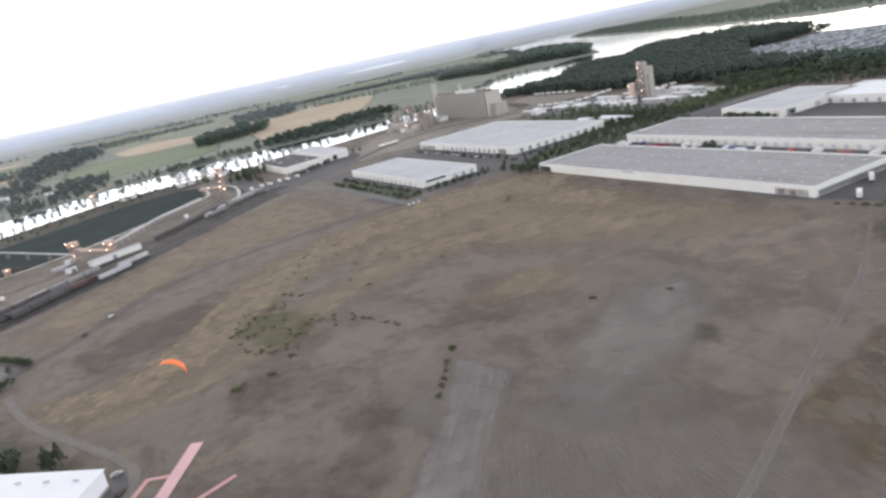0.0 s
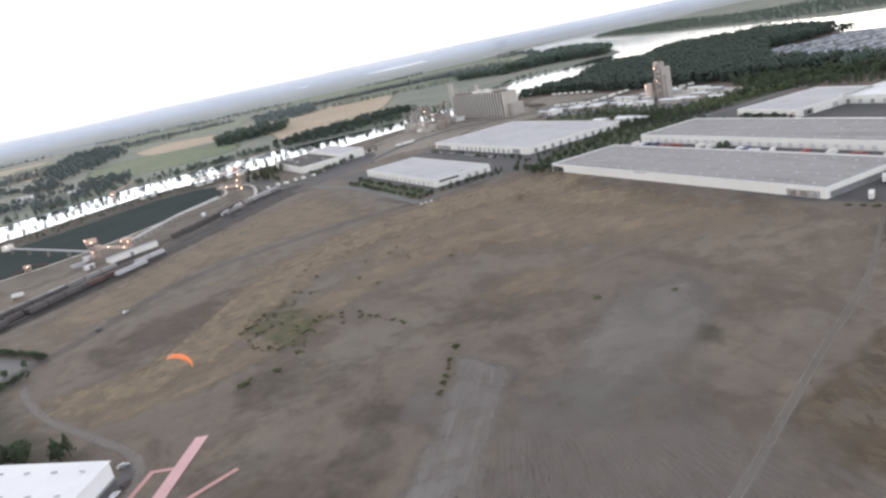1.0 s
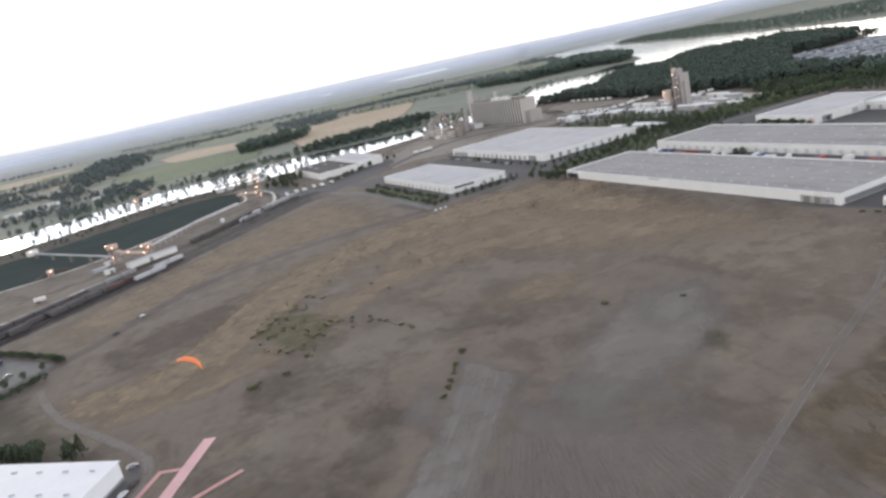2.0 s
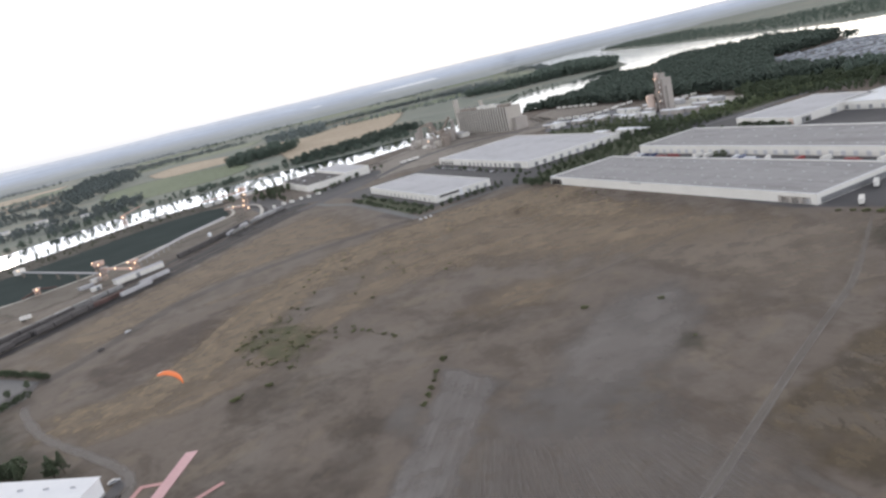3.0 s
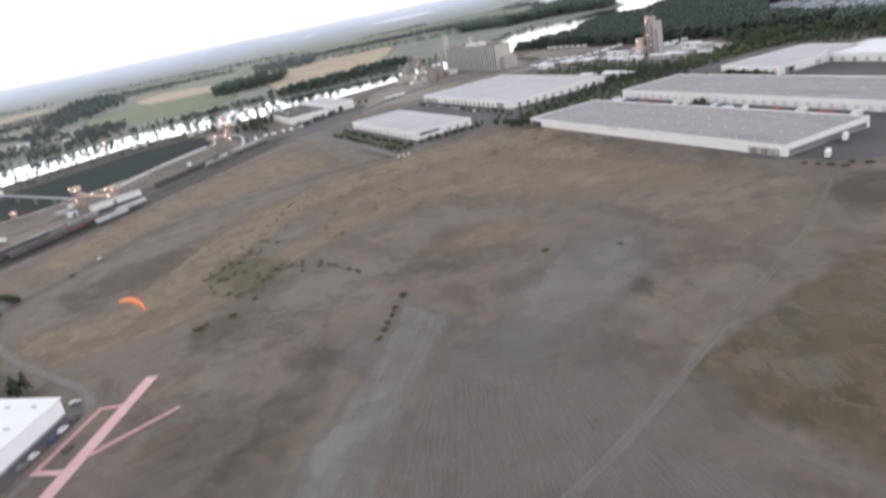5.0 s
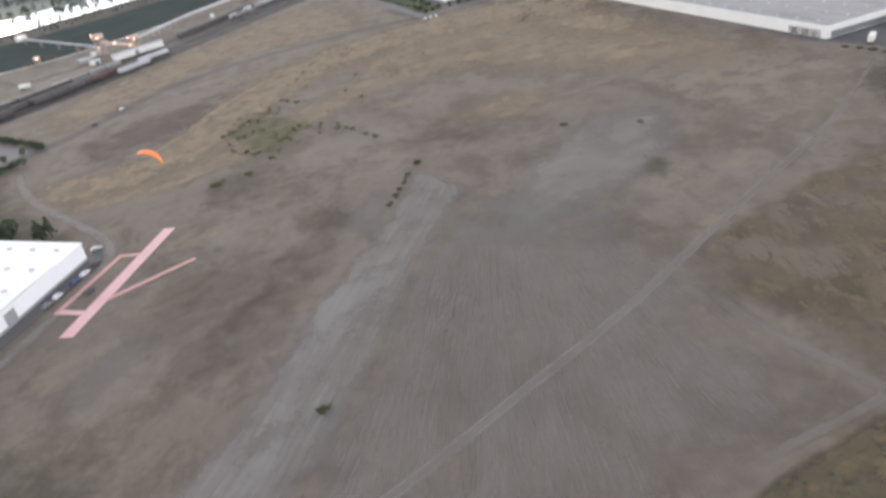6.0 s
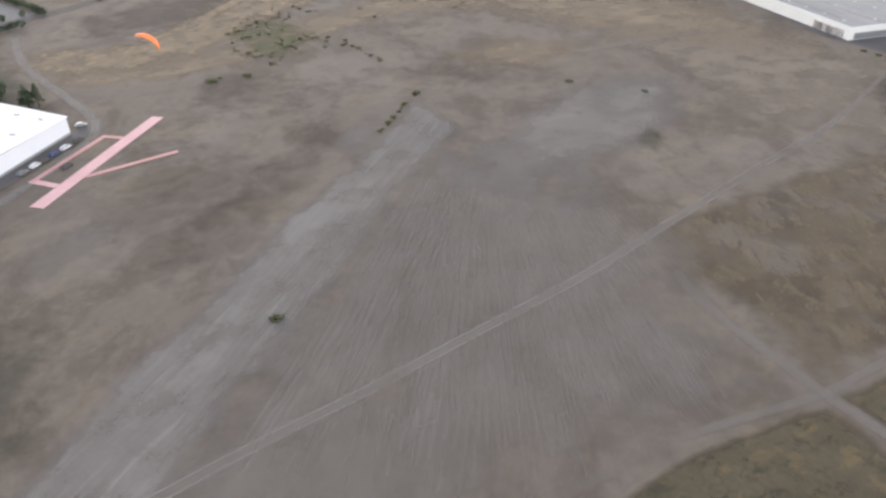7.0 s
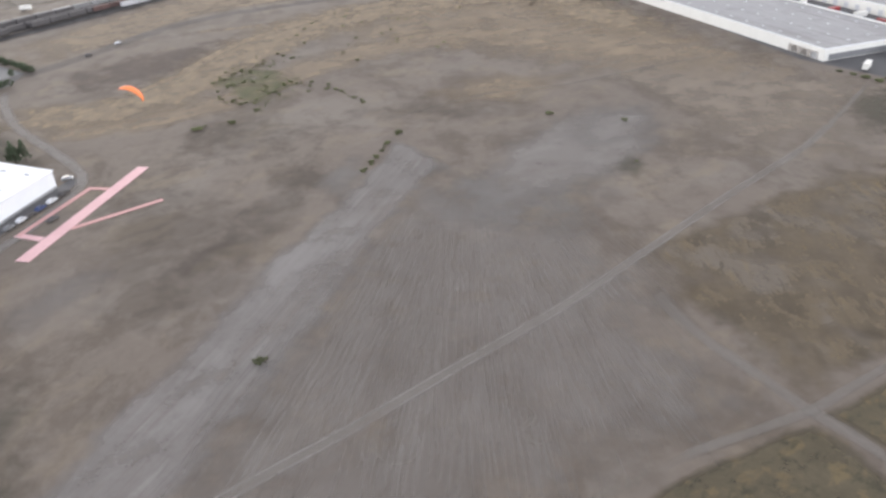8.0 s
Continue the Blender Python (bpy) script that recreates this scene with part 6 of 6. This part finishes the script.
lay_train(grey_car, RAIL[6:9], -2.6, skip=0.5)
for LINE, off in ((RAIL, 1.6), (RAIL, -2.6), (FIELD_RAIL, 0.5)):
    bm = bmesh.new()
    line = smooth_line(LINE, 6)
    for s in (-0.72, 0.72):
        prev = None
        for i, p in enumerate(line):
            d = (line[min(i + 1, len(line) - 1)] - line[max(i - 1, 0)]).normalized()
            q = p + Vector((-d.y, d.x)) * (off + s)
            ring = [bm.verts.new((q.x - d.y * k, q.y + d.x * k, z)) for k, z in ((-0.05, 0.05), (0.05, 0.05), (0.05, 0.19), (-0.05, 0.19))]
            if prev:
                for k in range(4):
                    bm.faces.new((prev[k], prev[(k + 1) % 4], ring[(k + 1) % 4], ring[k]))
            prev = ring
    me = bpy.data.meshes.new("rails")
    bm.to_mesh(me)
    bm.free()
    me.materials.append(M_STEEL)
    tagged(new("rails", me), "worn steel rails on dark ballast", kind="structure")


LOOP = [(-392, 992), (-350, 962), (-318, 925), (-290, 850), (-282, 790), (-290, 728)]
ribbon("basin_road", LOOP, (6, 6), 0.13, M_PALE_SAND, "pale concrete road round the basin's end")
lay_train(dark_car, [(-317, 662), (-306, 698), (-296, 735), (-286, 790)], 3.0, skip=0.2)


def lorry(box_mat, cab_mat, label, l=8.5, cab=True):
    t = root("lorry" if cab else "trailer", pose(0, 0, -90), label, "truck", "lorries at the docks")
    part("cargo_box", boxed(-l / 2, l / 2, -1.28, 1.28, 1.15, 4.0, bevel=0.06), box_mat, t)
    part("chassis", boxed(-l / 2 + 0.3, l / 2 + (3.0 if cab else -0.3), -0.5, 0.5, 0.75, 1.15), M_DARK, t)
    if cab:
        bm = boxed(l / 2 + 0.5, l / 2 + 2.9, -1.2, 1.2, 0.7, 3.2, bevel=0.25)
        c = part("cab", bm, cab_mat, t)
        w = part("windscreen", boxed(l / 2 + 2.86, l / 2 + 2.93, -1.0, 1.0, 1.9, 2.8), M_DARK, c)
    for x in (-l / 2 + 1.4, -l / 2 + 2.7, *((l / 2 + 1.6, l / 2 - 1.4) if cab else ())):
        for y in (-1.05, 1.05):
            part("wheel", tube(bmesh.new(), (x, y - 0.15, 0.5), (x, y + 0.15, 0.5), 0.5, n=12), M_DARK, t)
    return t


def car(material, label):
    c = root("car", pose(0, 0, -95), label, "car", "parked cars")
    bm = bmesh.new()
    prof = [(-2.15, 0.35), (2.15, 0.35), (2.2, 0.75), (1.2, 0.92), (0.6, 1.45), (-1.3, 1.45), (-1.9, 0.95), (-2.2, 0.85)]
    lo = [bm.verts.new((x, -0.85 if z < 1 else -0.68, z)) for x, z in prof]
    hi = [bm.verts.new((x, 0.85 if z < 1 else 0.68, z)) for x, z in prof]
    bm.faces.new(lo)
    bm.faces.new(hi[::-1])
    for i in range(8):
        j = (i + 1) % 8
        bm.faces.new((lo[j], lo[i], hi[i], hi[j]))
    bmesh.ops.recalc_face_normals(bm, faces=bm.faces)
    part("body", bm, material, c)
    bm = boxed(-1.25, 0.62, -0.79, 0.79, 0.98, 1.36, bevel=0.08)
    part("glazing", bm, M_DARK, c)
    for x in (-1.35, 1.35):
        for y in (-0.78, 0.78):
            part("wheel", tube(bmesh.new(), (x, y - 0.1, 0.32), (x, y + 0.1, 0.32), 0.32, n=12), M_DARK, c)
    return c


white_lorry = lorry(M_WHITE_ROOF, M_BLUE, "white box lorry with a blue cab parked on asphalt")
red_lorry = lorry(M_RED, M_RED, "red box lorry parked at a warehouse")
blue_lorry = lorry(M_BLUE, M_BLUE, "dark blue box lorry parked at a warehouse")
white_trailer = lorry(M_WHITE, M_WHITE, "white box trailer parked on asphalt", cab=False)
U = (math.cos(radians(-61.8)), math.sin(radians(-61.8)))
V = (-U[1], U[0])


def dock(thing, s, off, turn):
    """At s metres along the dock yard between the two long halls."""
    copy_thing(thing, pose(122 + U[0] * s - V[0] * off, 682 + U[1] * s - V[1] * off, 0.02, 0, 0, -61.8 + turn))


for s, th, off, turn in ((10, white_trailer, 15, -80), (20, white_lorry, 17, -75), (28, blue_lorry, 18, -70), (36, blue_lorry, 16, -80), (50, red_lorry, 20, 5), (60, red_lorry, 16, 8), (84, white_trailer, 12, -90), (95, white_trailer, 12, -90), (128, white_lorry, 17, -70), (134, blue_lorry, 17, -72), (144, white_lorry, 20, 8), (157, white_trailer, 17, -60), (184, red_lorry, 18, -85), (201, white_trailer, 14, -90), (222, red_lorry, 18, 0), (240, white_trailer, 14, -90)):
    dock(th, s, off, turn)
copy_thing(white_lorry, pose(-326, 392, 0.05, 0, 0, 40))
copy_thing(white_trailer, pose(-394, 546, 0.05, 0, 0, 20))
copy_thing(white_trailer, pose(176, 391, 0.02, 0, 0, 62))
copy_thing(white_trailer, pose(196, 417, 0.02, 0, 0, 62))
for x, y in ((-135, 1012), (-126, 1018), (-118, 1024)):
    copy_thing(white_trailer, pose(x, y, 0.1, 0, 0, 35))
for x0, y0, x1, y1, count in ((104, 1270, 152, 1190, 7), (128, 1050, 164, 1076, 4), (170, 1088, 190, 1100, 3), (234, 1010, 260, 1022, 3), (118, 1028, 142, 1006, 3), (160, 988, 175, 950, 4), (90, 1090, 120, 1060, 4)):
    heading = math.degrees(math.atan2(y1 - y0, x1 - x0))
    for k in range(count):
        f = k / (count - 1)
        copy_thing(white_trailer, pose(x0 + (x1 - x0) * f, y0 + (y1 - y0) * f, 0.06, 0, 0, heading + rng.uniform(-6, 6)))
silver_car = car(M_CAR, "small silver car parked on asphalt")
dark_saloon = car(M_DARK_ROOF, "small dark grey car parked on asphalt")
blue_car = car(M_BLUE, "small dark blue car parked on asphalt")
for x, y, a, c in ((-157.5, 241.5, 40, silver_car), (-150.5, 229, 82, dark_saloon), (-151, 222, 84, silver_car), (-151.5, 216, 84, blue_car), (-152.5, 207, 84, silver_car), (-152, 211, 84, dark_saloon), (-153, 201, 84, silver_car), (-300, 372, 60, silver_car), (-306, 366, 60, blue_car), (-258.3, 416, 70, dark_saloon), (-255, 444.6, 74, silver_car), (-141.5, 208.5, 80, dark_saloon)):
    copy_thing(c, pose(x, y, 0.1, 0, 0, a))
for k in range(22):
    copy_thing(rng.choice((silver_car, silver_car, silver_car, dark_saloon)), pose(-82 + U[0] * (12 + k * 8) - V[0] * 10, 915 + U[1] * (12 + k * 8) - V[1] * 10, 0.05, 0, 0, 28))
for k in range(16):
    copy_thing(rng.choice((silver_car, silver_car, dark_saloon)), pose(-228 + k * 3.4, 905 + k * 8.2, 0.1, 0, 0, 68))
for i in range(6):
    copy_thing(white_trailer, pose(-276 + 9.5 * i, 858 + 5.5 * i + 4 * (i % 2), 0.1, 0, 0, 118 + 9 * (i % 3)))


def marker(x, y):
    b = root("barrier_block", pose(x, y, 0), "white concrete barrier block by the lane", "barrier", "barrier blocks")
    part("block", boxed(-1.1, 1.1, -0.4, 0.4, 0, 1.2, bevel=0.12), M_WHITE_ROOF, b)


for p in ((-74, 600), (-70, 602), (-66, 604)):
    marker(*p)
ribbon("asphalt_strip", [(-154, 243), (-154.5, 230), (-156, 200), (-159, 165)], (6, 6), 0.05, M_ROAD, "dark asphalt strip along the white hall", edge_soft=False)
kerb = ribbon("kerb", [(-149.3, 238), (-149.5, 232), (-151, 205), (-155, 170), (-160, 150)], (1.6, 1.6), 0.15, M_PALE_ROAD, "pale kerb along the white hall")


# rows of vehicles, far off, on the pale lot among the woods
lot_rng = np.random.default_rng(21)
verts, faces = [], []
LOT = [(412, 1060), (436, 1188), (454, 1270), (482, 1293), (524, 1281), (588, 1326), (616, 1265), (680, 1175), (745, 1060), (655, 910), (560, 862), (455, 890), (418, 980)]
for i in range(-16, 36):
    for j in range(-6, 62):
        if i % 3 == 2 or lot_rng.random() < 0.07:
            continue
        x, y = 425 + j * 6.0 + i * 4.5, 1190 + j * 2.7 - i * 10.5
        if not inside(np.array([x]), np.array([y]), LOT)[0]:
            continue
        h, b = lot_rng.uniform(1.4, 2.6), len(verts)
        for z, k in ((0, 1.0), (h * 0.6, 1.0), (h, 0.72)):
            verts += [(x + sx * 2.2 * k, y + sy * 0.95 * k, z + 0.05) for sx, sy in ((-1, -1), (1, -1), (1, 1), (-1, 1))]
        for k in (0, 4):
            faces += [(b + k + q, b + k + (q + 1) % 4, b + k + 4 + (q + 1) % 4, b + k + 4 + q) for q in range(4)]
        faces.append((b + 8, b + 9, b + 10, b + 11))
M_LOT_VEHICLES = surface("lot_vehicle_paint", (0.36, 0.385, 0.43), (0.46, 0.485, 0.53), 0.45, 0.1, 0.8)
lot_tree = M_LOT_VEHICLES.node_tree
lot_geo, lot_hue, lot_range = node(lot_tree, "ShaderNodeNewGeometry"), node(lot_tree, "ShaderNodeHueSaturation"), node(lot_tree, "ShaderNodeMapRange")
lot_range.inputs["To Min"].default_value, lot_range.inputs["To Max"].default_value = 0.45, 1.2
lot_tree.links.new(lot_geo.outputs["Random Per Island"], lot_range.inputs["Value"])
lot_tree.links.new(lot_range.outputs[0], lot_hue.inputs["Value"])
lot_bsdf = lot_tree.nodes["Principled BSDF"]
lot_tree.links.new(lot_bsdf.inputs["Base Color"].links[0].from_socket, lot_hue.inputs["Color"])
lot_tree.links.new(lot_hue.outputs[0], lot_bsdf.inputs["Base Color"])
tagged(link_mesh("parked_vehicles", verts, faces, M_LOT_VEHICLES), "rows of pale parked vehicles on a lot", "vehicles", kind="stuff")

# the patterns that the repeats were taken from are no longer needed
for pattern in (round_tree, oval_tree, slim_tree, shrub, bush, grey_car, white_car, rust_car, dark_car, white_lorry, red_lorry, blue_lorry, white_trailer, silver_car, blue_car, dark_saloon):
    for ob in [*pattern.children_recursive, pattern]:
        bpy.data.objects.remove(ob)
